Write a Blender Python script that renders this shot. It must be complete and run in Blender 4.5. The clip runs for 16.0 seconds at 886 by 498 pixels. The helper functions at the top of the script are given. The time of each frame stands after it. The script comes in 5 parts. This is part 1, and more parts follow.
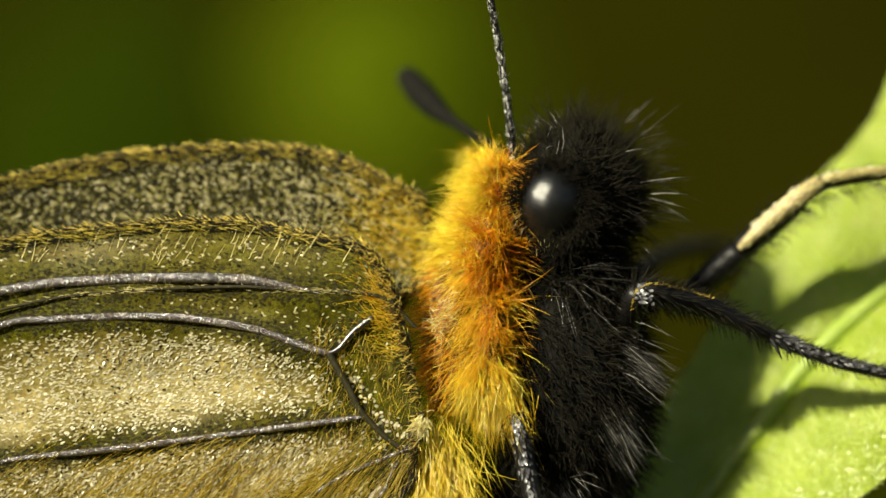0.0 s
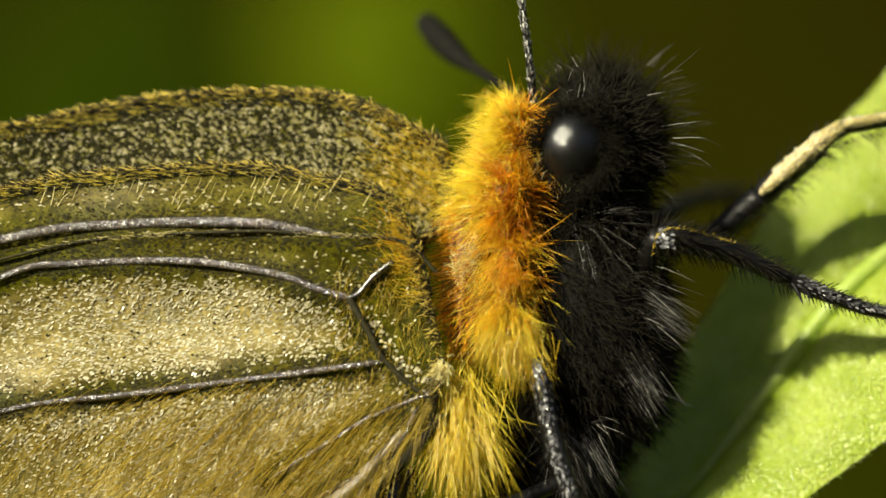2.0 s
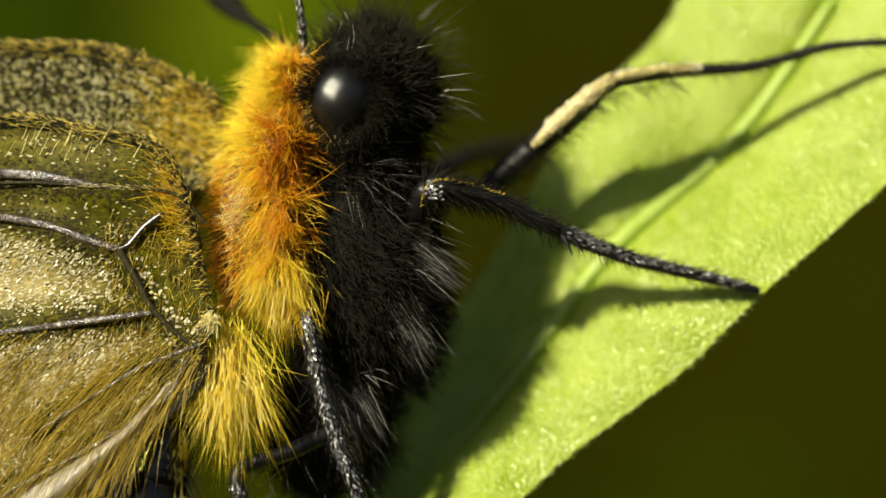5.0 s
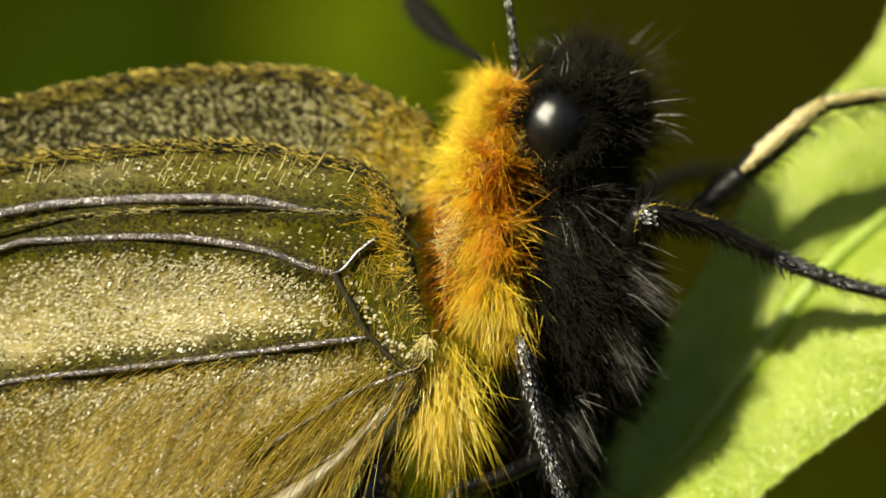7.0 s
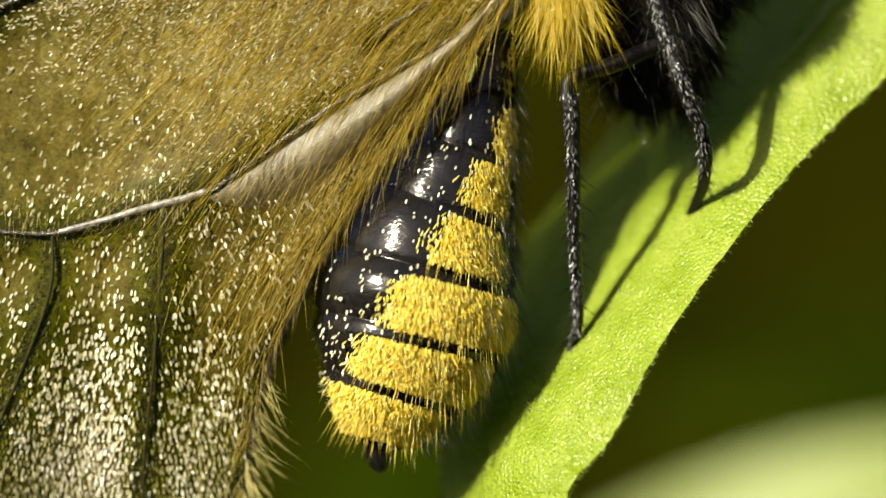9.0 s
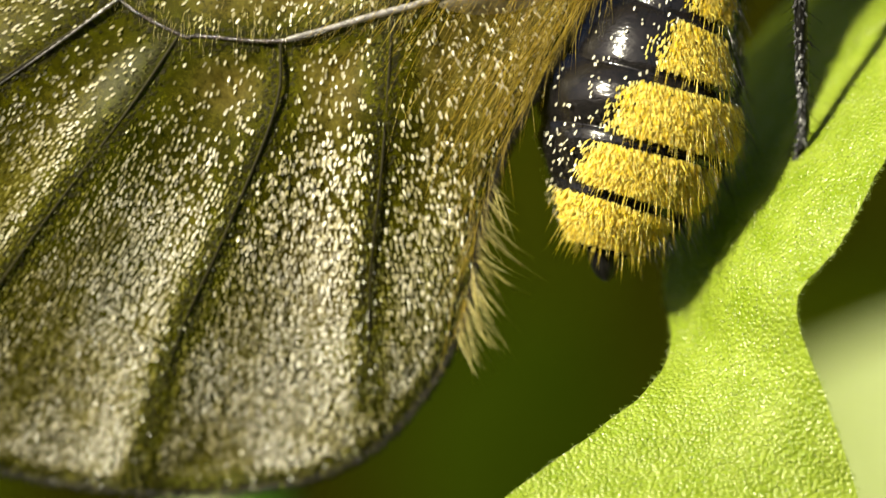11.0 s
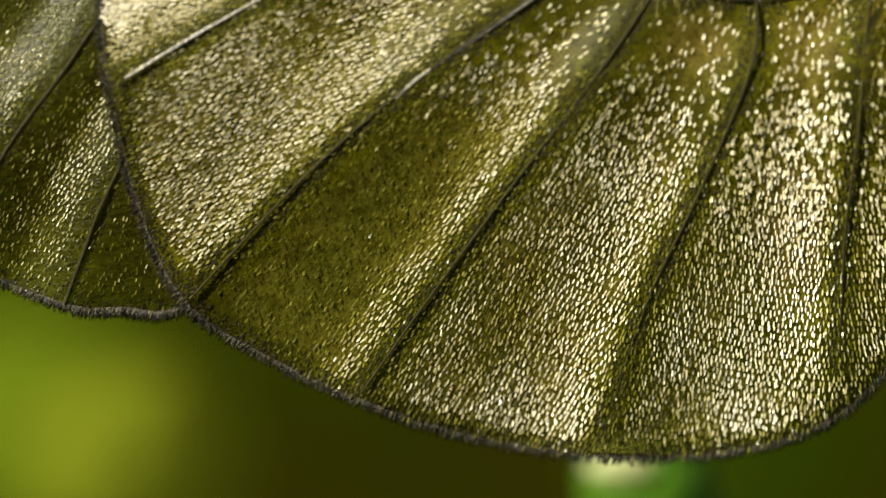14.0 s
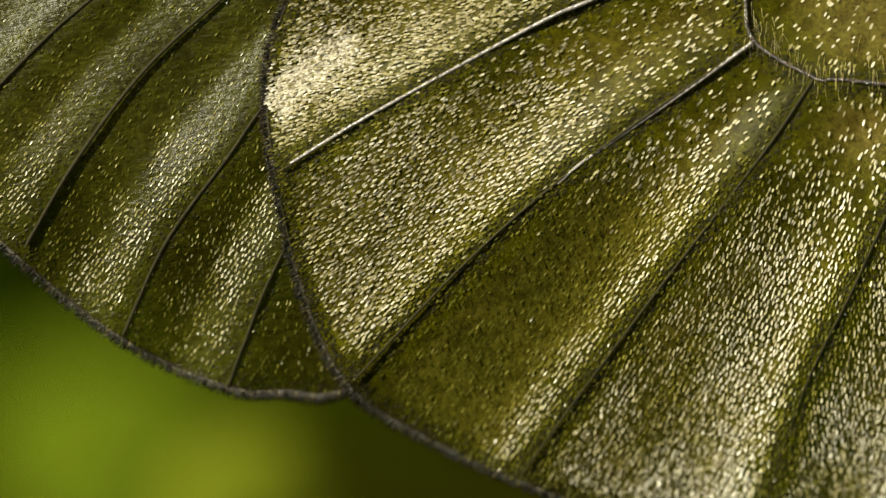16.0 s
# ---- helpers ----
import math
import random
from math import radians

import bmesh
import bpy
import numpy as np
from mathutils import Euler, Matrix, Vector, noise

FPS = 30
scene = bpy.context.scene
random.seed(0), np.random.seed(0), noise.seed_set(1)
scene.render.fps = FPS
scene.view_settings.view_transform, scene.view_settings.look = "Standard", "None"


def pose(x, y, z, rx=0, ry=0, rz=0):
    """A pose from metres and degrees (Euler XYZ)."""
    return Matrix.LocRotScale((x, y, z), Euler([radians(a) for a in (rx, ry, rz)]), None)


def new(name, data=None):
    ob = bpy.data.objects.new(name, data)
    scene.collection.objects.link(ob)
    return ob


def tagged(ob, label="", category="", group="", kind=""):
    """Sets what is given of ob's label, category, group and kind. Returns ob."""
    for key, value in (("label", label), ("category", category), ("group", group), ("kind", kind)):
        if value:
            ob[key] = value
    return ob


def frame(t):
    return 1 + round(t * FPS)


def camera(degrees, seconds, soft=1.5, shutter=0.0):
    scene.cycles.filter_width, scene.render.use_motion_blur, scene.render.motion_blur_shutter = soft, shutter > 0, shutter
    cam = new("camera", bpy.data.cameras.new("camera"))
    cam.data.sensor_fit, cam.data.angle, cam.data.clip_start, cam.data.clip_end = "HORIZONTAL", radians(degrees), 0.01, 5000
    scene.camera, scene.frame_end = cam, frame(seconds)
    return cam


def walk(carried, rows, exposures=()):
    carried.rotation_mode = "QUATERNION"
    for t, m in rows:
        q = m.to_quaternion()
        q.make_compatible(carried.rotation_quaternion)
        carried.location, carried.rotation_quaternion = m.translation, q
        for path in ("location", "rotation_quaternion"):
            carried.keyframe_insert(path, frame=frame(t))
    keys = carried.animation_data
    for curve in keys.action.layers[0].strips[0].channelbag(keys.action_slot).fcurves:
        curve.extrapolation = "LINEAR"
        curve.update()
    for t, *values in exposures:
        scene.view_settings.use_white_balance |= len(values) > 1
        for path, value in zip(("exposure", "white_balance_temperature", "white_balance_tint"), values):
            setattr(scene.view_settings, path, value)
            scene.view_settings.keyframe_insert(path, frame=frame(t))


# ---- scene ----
from mathutils import kdtree

# A butterfly at rest on a leaf, seen from its side. Plan unit: 1/72 mm; u to the right, v down from the wing's root fork.
MM = 0.001
U = MM / 72
Z0 = 0.30                      # height of the wing's root fork above the ground

cam = camera(8.31, 16.0, soft=1.5)
cam.data.dof.use_dof = True
cam.data.dof.focus_distance = 0.1494
cam.data.dof.aperture_fstop = 30

# seconds, centre of view in plan units, distance in mm
PATH = [
    (0.0, 206, -180, 149.1), (0.5, 193, -174, 149.1), (1.0, 187, -85, 148.6), (1.5, 164, -98, 148.4), (2.0, 170, -82, 148.6),
    (2.5, 236, 23, 148.5), (3.0, 370, 39, 148.5), (3.5, 485, -40, 149.1), (3.7, 527, -35, 149.3), (4.3, 600, -15, 149.5), (5.2, 560, 5, 149.2),
    (5.8, 443, -7, 149.3), (6.0, 364, -36, 149.3), (6.5, 256, -42, 149.8), (7.0, 198, -40, 149.6), (7.5, 182, 72, 149.0),
    (8.0, 131, 300, 148.8), (8.5, 47, 443, 149.1), (9.0, -8, 694, 149.1), (9.2, -54, 739, 149.1), (10.2, -290, 930, 149.3),
    (11.3, -498, 1085, 149.3), (11.5, -579, 1128, 149.2), (12.0, -737, 1210, 148.3), (12.5, -806, 1207, 148.3), (13.0, -940, 1230, 147.7),
    (13.5, -1096, 1173, 147.6), (14.0, -1246, 1104, 147.0), (14.5, -1340, 997, 147.4), (15.0, -1393, 940, 148.2), (15.5, -1409, 951, 148.4),
    (16.0, -1531, 956, 148.2)]
walk(cam, [(t, pose(u * U, -d * MM, Z0 - v * U, 90, 0, 0)) for t, u, v, d in PATH], [(0.0, 1.02), (15.5, 1.02), (16.0, 0.86)])

# ---------- light ----------
SUN = Vector((0.60, 0.60, -0.52)).normalized()       # the way the sunlight travels
sun = new("sun", bpy.data.lights.new("sun", "SUN"))
sun.data.energy, sun.data.angle, sun.data.color = 5.0, radians(0.53), (1.0, 0.945, 0.7)
sun.matrix_world = SUN.to_track_quat("-Z", "Y").to_matrix().to_4x4()
world = bpy.data.worlds.new("sky")
scene.world = world
world.use_nodes = True
sky = world.node_tree.nodes.new("ShaderNodeTexSky")
sky.sky_type, sky.sun_disc = "NISHITA", False
sky.air_density, sky.dust_density, sky.ozone_density = 0.7, 3.0, 0.4     # a hazy, pale summer sky
sky.sun_elevation = math.asin(-SUN.z)
sky.sun_rotation = math.atan2(-SUN.x, -SUN.y)
world.node_tree.nodes["Background"].inputs[1].default_value = 0.045
world.node_tree.links.new(sky.outputs[0], world.node_tree.nodes["Background"].inputs[0])


# ---------- materials ----------
def material(name):
    m = bpy.data.materials.new(name)
    m.use_nodes = True
    return m, m.node_tree, m.node_tree.nodes["Principled BSDF"]


def node(tree, kind, **values):
    n = tree.nodes.new(kind)
    for key, value in values.items():
        n.inputs[key.replace("_", " ")].default_value = value
    return n


def ramp(tree, source, stops):
    r = tree.nodes.new("ShaderNodeValToRGB")
    while len(r.color_ramp.elements) < len(stops):
        r.color_ramp.elements.new(0.5)
    for e, (at, c) in zip(r.color_ramp.elements, stops):
        e.position, e.color = at, (*c, 1)
    tree.links.new(source, r.inputs[0])
    return r.outputs[0]


def coords(tree, scale):
    """Object coordinates in millimetres, times scale."""
    c = tree.nodes.new("ShaderNodeTexCoord")
    m = tree.nodes.new("ShaderNodeMapping")
    m.inputs["Scale"].default_value = [1000 * a for a in scale] if isinstance(scale, tuple) else [1000 * scale] * 3
    tree.links.new(c.outputs["Object"], m.inputs[0])
    return m.outputs[0]


def noisy(tree, scale, detail=3.0, rough=0.6):
    n = node(tree, "ShaderNodeTexNoise", Scale=1.0, Detail=detail, Roughness=rough)
    tree.links.new(coords(tree, scale), n.inputs["Vector"])
    return n.outputs["Fac"]


def blend(tree, fac, a, b, kind="MIX"):
    n = tree.nodes.new("ShaderNodeMix")
    n.data_type, n.blend_type = "RGBA", kind
    for socket, value in ((n.inputs[0], fac), (n.inputs[6], a), (n.inputs[7], b)):
        if isinstance(value, (int, float)):
            socket.default_value = value
        elif isinstance(value, tuple):
            socket.default_value = (*value, 1)
        else:
            tree.links.new(value, socket)
    return n.outputs[2]


def relief(tree, bsdf, height, strength, mm):
    b = node(tree, "ShaderNodeBump", Strength=strength, Distance=mm * MM)
    tree.links.new(height, b.inputs["Height"])
    tree.links.new(b.outputs[0], bsdf.inputs["Normal"])


def chitin(name, colour, second, rough, scale=6.0, bump=0.4, lines=None):
    m, t, b = material(name)
    n = noisy(t, scale)
    t.links.new(ramp(t, n, [(0.3, colour), (0.7, second)]), b.inputs["Base Color"])
    b.inputs["Roughness"].default_value = rough
    relief(t, b, noisy(t, lines or scale * 3), bump, 0.02)
    return m


def fibre(name, stops, rough, through_light=0.35, gloss=0.4):
    """Hair and scales: the tone attribute runs along the stops, each piece a little different."""
    m, t, b = material(name)
    a = t.nodes.new("ShaderNodeAttribute")
    a.attribute_name = "tone"
    g = t.nodes.new("ShaderNodeNewGeometry")
    colour = ramp(t, a.outputs["Fac"], stops)
    vary = ramp(t, g.outputs["Random Per Island"], [(0.0, (0.78, 0.76, 0.7)), (1.0, (1.08, 1.08, 1.08))])
    colour = blend(t, 1.0, colour, vary, "MULTIPLY")
    t.links.new(colour, b.inputs["Base Color"])
    b.inputs["Roughness"].default_value = rough
    b.inputs["Specular IOR Level"].default_value = gloss
    if gloss < 0.1:
        b.inputs["IOR"].default_value = 1.2
    if through_light:
        tr = t.nodes.new("ShaderNodeBsdfTranslucent")
        t.links.new(colour, tr.inputs[0])
        mix = t.nodes.new("ShaderNodeMixShader")
        mix.inputs[0].default_value = through_light
        t.links.new(b.outputs[0], mix.inputs[1])
        t.links.new(tr.outputs[0], mix.inputs[2])
        t.links.new(mix.outputs[0], t.nodes["Material Output"].inputs[0])
    return m


def membrane(name, pale, dusk, clear):
    """Wing skin: horny, partly clear, dusted with pale scales away from the veins."""
    m, t, b = material(name)
    a = t.nodes.new("ShaderNodeAttribute")
    a.attribute_name = "tone"
    fine = noisy(t, 9.0, 4.0, 0.75)
    broad = noisy(t, 0.5, 3.0)
    skin = ramp(t, a.outputs["Fac"], [(0.08, dusk), (0.35, tuple(0.75 * p + 0.25 * q for p, q in zip((dusk[0] * 1.25, dusk[1], dusk[2] * 2), pale))), (1.0, pale)])
    skin = blend(t, 1.0, skin, ramp(t, broad, [(0.3, (0.6, 0.62, 0.5)), (0.7, (1.1, 1.08, 1.0))]), "MULTIPLY")
    skin = blend(t, 1.0, skin, ramp(t, noisy(t, 2.2, 4.0, 0.7), [(0.38, (0.62, 0.58, 0.4)), (0.6, (1.12, 1.12, 1.15))]), "MULTIPLY")
    skin = blend(t, 1.0, skin, ramp(t, fine, [(0.35, (0.5, 0.5, 0.45)), (0.65, (1.25, 1.25, 1.2))]), "MULTIPLY")
    t.links.new(skin, b.inputs["Base Color"])
    b.inputs["Roughness"].default_value = 0.42
    b.inputs["Specular IOR Level"].default_value = 0.2
    relief(t, b, fine, 0.3, 0.03)
    tr = t.nodes.new("ShaderNodeBsdfTranslucent")
    t.links.new(skin, tr.inputs[0])
    mix = t.nodes.new("ShaderNodeMixShader")
    mix.inputs[0].default_value = 0.3
    t.links.new(b.outputs[0], mix.inputs[1])
    t.links.new(tr.outputs[0], mix.inputs[2])
    clear_skin = t.nodes.new("ShaderNodeBsdfTransparent")
    clear_skin.inputs[0].default_value = (0.75, 0.72, 0.2, 1)
    mix2 = t.nodes.new("ShaderNodeMixShader")
    f = t.nodes.new("ShaderNodeMapRange")
    f.inputs[3].default_value, f.inputs[4].default_value = clear
    t.links.new(a.outputs["Fac"], f.inputs[0])
    t.links.new(f.outputs[0], mix2.inputs[0])
    t.links.new(mix.outputs[0], mix2.inputs[1])
    t.links.new(clear_skin.outputs[0], mix2.inputs[2])
    t.links.new(mix2.outputs[0], t.nodes["Material Output"].inputs[0])
    return m


def leafy(name, colour, second, rough=0.45, scale=1.2, bump=0.6, through_light=0.4, grain=9.0, pit=0.06, cells=0.0, sap=(1.0, 1.1, 0.35)):
    m, t, b = material(name)
    n = noisy(t, scale, 4.0)
    fine = noisy(t, grain, 2.0)
    c = ramp(t, n, [(0.3, colour), (0.7, second)])
    c = blend(t, 0.5, c, ramp(t, fine, [(0.35, (0.7, 0.75, 0.6)), (0.65, (1.2, 1.15, 1.1))]), "MULTIPLY")
    t.links.new(c, b.inputs["Base Color"])
    b.inputs["Roughness"].default_value = rough
    if cells:                                               # swollen cells, each a small cushion
        v = node(t, "ShaderNodeTexVoronoi", Scale=1.0)
        v.feature = "SMOOTH_F1"
        v.inputs["Smoothness"].default_value = 0.35
        t.links.new(coords(t, cells), v.inputs["Vector"])
        fine = blend(t, 0.3, ramp(t, v.outputs["Distance"], [(0.0, (1, 1, 1)), (0.35, (0.75, 0.75, 0.75)), (0.8, (0, 0, 0))]), fine)
    relief(t, b, fine, bump, pit)
    tr = t.nodes.new("ShaderNodeBsdfTranslucent")
    t.links.new(blend(t, 1.0, c, sap, "MULTIPLY"), tr.inputs[0])
    mix = t.nodes.new("ShaderNodeMixShader")
    mix.inputs[0].default_value = through_light
    t.links.new(b.outputs[0], mix.inputs[1])
    t.links.new(tr.outputs[0], mix.inputs[2])
    t.links.new(mix.outputs[0], t.nodes["Material Output"].inputs[0])
    return m


BLACK = chitin("black_chitin", (0.004, 0.004, 0.004), (0.008, 0.007, 0.006), 0.45)
BLACK.node_tree.nodes["Principled BSDF"].inputs["Specular IOR Level"].default_value = 0.3
DARK_SKIN = chitin("dull_black_skin", (0.007, 0.007, 0.006), (0.012, 0.0113, 0.0095), 0.8)
DARK_SKIN.node_tree.nodes["Principled BSDF"].inputs["IOR"].default_value = 1.08
GLOSS = chitin("glossy_black_chitin", (0.006, 0.006, 0.006), (0.012, 0.01, 0.01), 0.13, 5.0, 0.7, (4.0, 4.0, 9.0))
VEIN = chitin("dark_vein", (0.01, 0.007, 0.004), (0.03, 0.023, 0.015), 0.26, 10.0, 0.8, 10.0)
VEIN.node_tree.nodes["Principled BSDF"].inputs["IOR"].default_value = 1.55
SILVER_VEIN, t, b = material("silvery_vein")
horn = ramp(t, noisy(t, 4.0, 4.0, 0.7), [(0.3, (0.01, 0.0075, 0.005)), (0.52, (0.05, 0.038, 0.028)), (0.72, (0.16, 0.138, 0.115))])
t.links.new(blend(t, 0.8, horn, ramp(t, noisy(t, 22.0, 2.0), [(0.4, (0.45, 0.42, 0.38)), (0.66, (1.6, 1.55, 1.45))]), "MULTIPLY"), b.inputs["Base Color"])
t.links.new(ramp(t, noisy(t, 9.0), [(0.35, (0.1, 0.1, 0.1)), (0.7, (0.34, 0.34, 0.34))]), b.inputs["Roughness"])
b.inputs["Specular IOR Level"].default_value = 1.0
b.inputs["IOR"].default_value = 1.7
relief(t, b, noisy(t, 16.0, 3.0, 0.7), 1.0, 0.05)
# Pale base colour stands in for the highlight on dark veins.
GLEAM_VEIN = chitin("vein_highlight", (0.1, 0.09, 0.085), (0.34, 0.315, 0.3), 0.22, 7.0, 1.0, 15.0)
GLEAM_VEIN.node_tree.nodes["Principled BSDF"].inputs["Specular IOR Level"].default_value = 1.0
DULL_VEIN = chitin("dull_dark_vein", (0.012, 0.01, 0.004), (0.03, 0.026, 0.008), 0.75, 9.0, 0.8)
DULL_VEIN.node_tree.nodes["Principled BSDF"].inputs["Specular IOR Level"].default_value = 0.2
VEIN.node_tree.nodes["Principled BSDF"].inputs["Specular IOR Level"].default_value = 1.0
FOLD = chitin("silky_grey_fold", (0.1, 0.08, 0.04), (0.22, 0.185, 0.12), 0.34, 5.0, 1.0, 26.0)
FOLD.node_tree.nodes["Principled BSDF"].inputs["Specular IOR Level"].default_value = 0.9

EYE = chitin("dark_eye", (0.003, 0.003, 0.003), (0.005, 0.005, 0.004), 0.24, 3.0, 0.0, 40.0)
EYE.node_tree.nodes["Principled BSDF"].inputs["IOR"].default_value = 1.55
PALE_LEG = chitin("pale_leg", (0.66, 0.56, 0.32), (0.25, 0.19, 0.09), 0.5, 10.0, 0.9)
# Rusty skin below the ruff, darkened for the shade between its hairs.
RUST = chitin("shaded_rusty_skin", (0.09, 0.035, 0.004), (0.2, 0.09, 0.006), 0.8)
BLACK_HAIR = fibre("black_hair", [(0, (0.012, 0.011, 0.0078)), (0.93, (0.0155, 0.0142, 0.01)), (1, (0.023, 0.021, 0.016))], 0.5, 0.0, 0.04)
ORANGE_HAIR = fibre("orange_yellow_hair", [(0.0, (0.7, 0.2, 0.001)), (0.4, (0.9, 0.45, 0.003)), (1.0, (0.96, 0.83, 0.06))], 0.28, 0.36, 0.6)
WING_HAIR = fibre("olive_wing_hair", [(0, (0.3, 0.2, 0.008)), (0.7, (0.55, 0.4, 0.025)), (1, (0.8, 0.64, 0.12))], 0.32)
CREAM_SCALE = fibre("cream_scale", [(0, (0.074, 0.076, 0.002)), (0.35, (0.22, 0.2, 0.03)), (0.65, (0.5, 0.45, 0.27)), (1, (0.84, 0.8, 0.69))], 0.34, 0.2, 0.6)
DARK_SCALE = fibre("dark_scale", [(0, (0.012, 0.011, 0.004)), (1, (0.036, 0.033, 0.011))], 0.6, 0.0, 0.1)
YELLOW_SCALE = fibre("yellow_scale", [(0, (0.82, 0.62, 0.025)), (1, (0.93, 0.84, 0.28))], 0.45, 0.4)
PALE_HAIR = fibre("pale_hair", [(0, (0.5, 0.42, 0.14)), (1, (0.85, 0.76, 0.4))], 0.35)
HIND_SKIN = membrane("hindwing_skin", (0.465, 0.375, 0.15), (0.125, 0.12, 0.004), (0.34, 0.06))
FORE_SKIN = membrane("forewing_skin", (0.12, 0.12, 0.012), (0.07, 0.072, 0.005), (0.3, 0.3))
FORE_SKIN.node_tree.nodes["Principled BSDF"].inputs["Specular IOR Level"].default_value = 0.4
FORE_SKIN.node_tree.nodes["Principled BSDF"].inputs["Roughness"].default_value = 0.34
relief(FORE_SKIN.node_tree, FORE_SKIN.node_tree.nodes["Principled BSDF"], noisy(FORE_SKIN.node_tree, (4.0, 4.0, 9.0), 3.0, 0.6), 0.9, 0.06)
LEAF = leafy("bright_leaf", (0.25, 0.345, 0.016), (0.36, 0.45, 0.06), 0.2, 0.9, 1.0, 0.35, 16.0, 0.06, 9.5, (0.85, 1.15, 0.1))
MIDRIB = leafy("pale_lit_midrib", (0.34, 0.46, 0.06), (0.43, 0.53, 0.12), 0.35)
LEAF.node_tree.nodes["Principled BSDF"].inputs["Specular IOR Level"].default_value = 0.5
# Weed green in four tones; brighter and darker copies paint in sun and shade.
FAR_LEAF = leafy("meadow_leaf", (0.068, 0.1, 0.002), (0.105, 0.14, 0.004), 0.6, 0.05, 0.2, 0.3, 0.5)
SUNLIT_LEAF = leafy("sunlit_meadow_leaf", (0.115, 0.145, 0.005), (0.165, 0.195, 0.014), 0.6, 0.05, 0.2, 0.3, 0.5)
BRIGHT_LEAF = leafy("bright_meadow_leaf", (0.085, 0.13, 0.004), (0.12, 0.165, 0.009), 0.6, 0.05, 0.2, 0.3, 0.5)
SHADED_LEAF = leafy("shaded_meadow_leaf", (0.012, 0.021, 0.0003), (0.02, 0.032, 0.0005), 0.7, 0.05, 0.2, 0.3, 0.5)
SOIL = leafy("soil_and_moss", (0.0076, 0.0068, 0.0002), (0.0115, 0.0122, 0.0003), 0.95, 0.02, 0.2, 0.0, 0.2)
PALE_CUT = leafy("pale_cut_stem", (0.5, 0.55, 0.3), (0.6, 0.62, 0.38), 0.6)
for quiet in (FAR_LEAF, SUNLIT_LEAF, BRIGHT_LEAF, SHADED_LEAF, SOIL):
    quiet.node_tree.nodes["Principled BSDF"].inputs["IOR"].default_value = 1.1
    quiet.node_tree.nodes["Principled BSDF"].inputs["Specular IOR Level"].default_value = 0.1


# ---------- shapes ----------
def P(u, v, d=0.0):
    """A place from plan units and a depth in mm away from the viewer."""
    return Vector((u * U, d * MM, Z0 - v * U))


def spline(points, n):
    """n places along a smooth curve through the points (tuples of any length)."""
    p = np.array(points, float)
    p = np.vstack([2 * p[0] - p[1], p, 2 * p[-1] - p[-2]])
    t = np.linspace(0, len(points) - 1 - 1e-9, n)
    i = t.astype(int)
    f = (t - i)[:, None]
    a, b, c, d = p[i], p[i + 1], p[i + 2], p[i + 3]
    return 0.5 * (2 * b + (c - a) * f + (2 * a - 5 * b + 4 * c - d) * f ** 2 + (3 * b - a - 3 * c + d) * f ** 3)


def mesh(name, verts, faces, mat, parent=None, label="", tone=None, smooth=True, kind=""):
    me = bpy.data.meshes.new(name)
    me.from_pydata([tuple(v) for v in verts], [], faces)
    if smooth:
        me.polygons.foreach_set("use_smooth", [True] * len(me.polygons))
    if tone is not None:
        me.attributes.new("tone", "FLOAT", "POINT").data.foreach_set("value", np.asarray(tone, np.float32))
    me.materials.append(mat)
    ob = new(name, me)
    ob.parent = parent
    return tagged(ob, label, kind=kind)


def tube(name, points, radii, mat, parent=None, label="", n=40, sides=10, flat=1.0, caps=True):
    """A round limb along a smooth curve; points u, v, depth; radii in mm along it. Ends are rounded off."""
    c = np.array([P(*q) for q in spline(points, n)])
    r = np.interp(np.linspace(0, 1, n), np.linspace(0, 1, len(radii)), radii) * MM
    s = np.linspace(0, 1, n)
    length = max(np.linalg.norm(np.diff(c, axis=0), axis=1).sum(), 1e-6)
    for k in (0, 1) if caps else ():
        away = (s if k == 0 else 1 - s) * length
        cap = np.clip(away / np.maximum(r, 1e-7), 0.04, 1)
        r = r * np.sqrt(1 - (1 - cap) ** 2)
    tan = np.gradient(c, axis=0)
    tan /= np.linalg.norm(tan, axis=1)[:, None]
    side = np.cross(tan, (0, 1, 0))
    side /= np.maximum(np.linalg.norm(side, axis=1), 1e-9)[:, None]
    up = np.cross(side, tan)
    verts, faces = [], []
    for i in range(n):
        for k in range(sides):
            a = 2 * math.pi * k / sides
            verts.append(c[i] + r[i] * (math.cos(a) * side[i] + flat * math.sin(a) * up[i]))
    for i in range(n - 1):
        for k in range(sides):
            faces.append((i * sides + k, i * sides + (k + 1) % sides, (i + 1) * sides + (k + 1) % sides, (i + 1) * sides + k))
    faces += [tuple(range(sides)), tuple(range((n - 1) * sides, n * sides))[::-1]]
    return mesh(name, verts, faces, mat, parent, label)


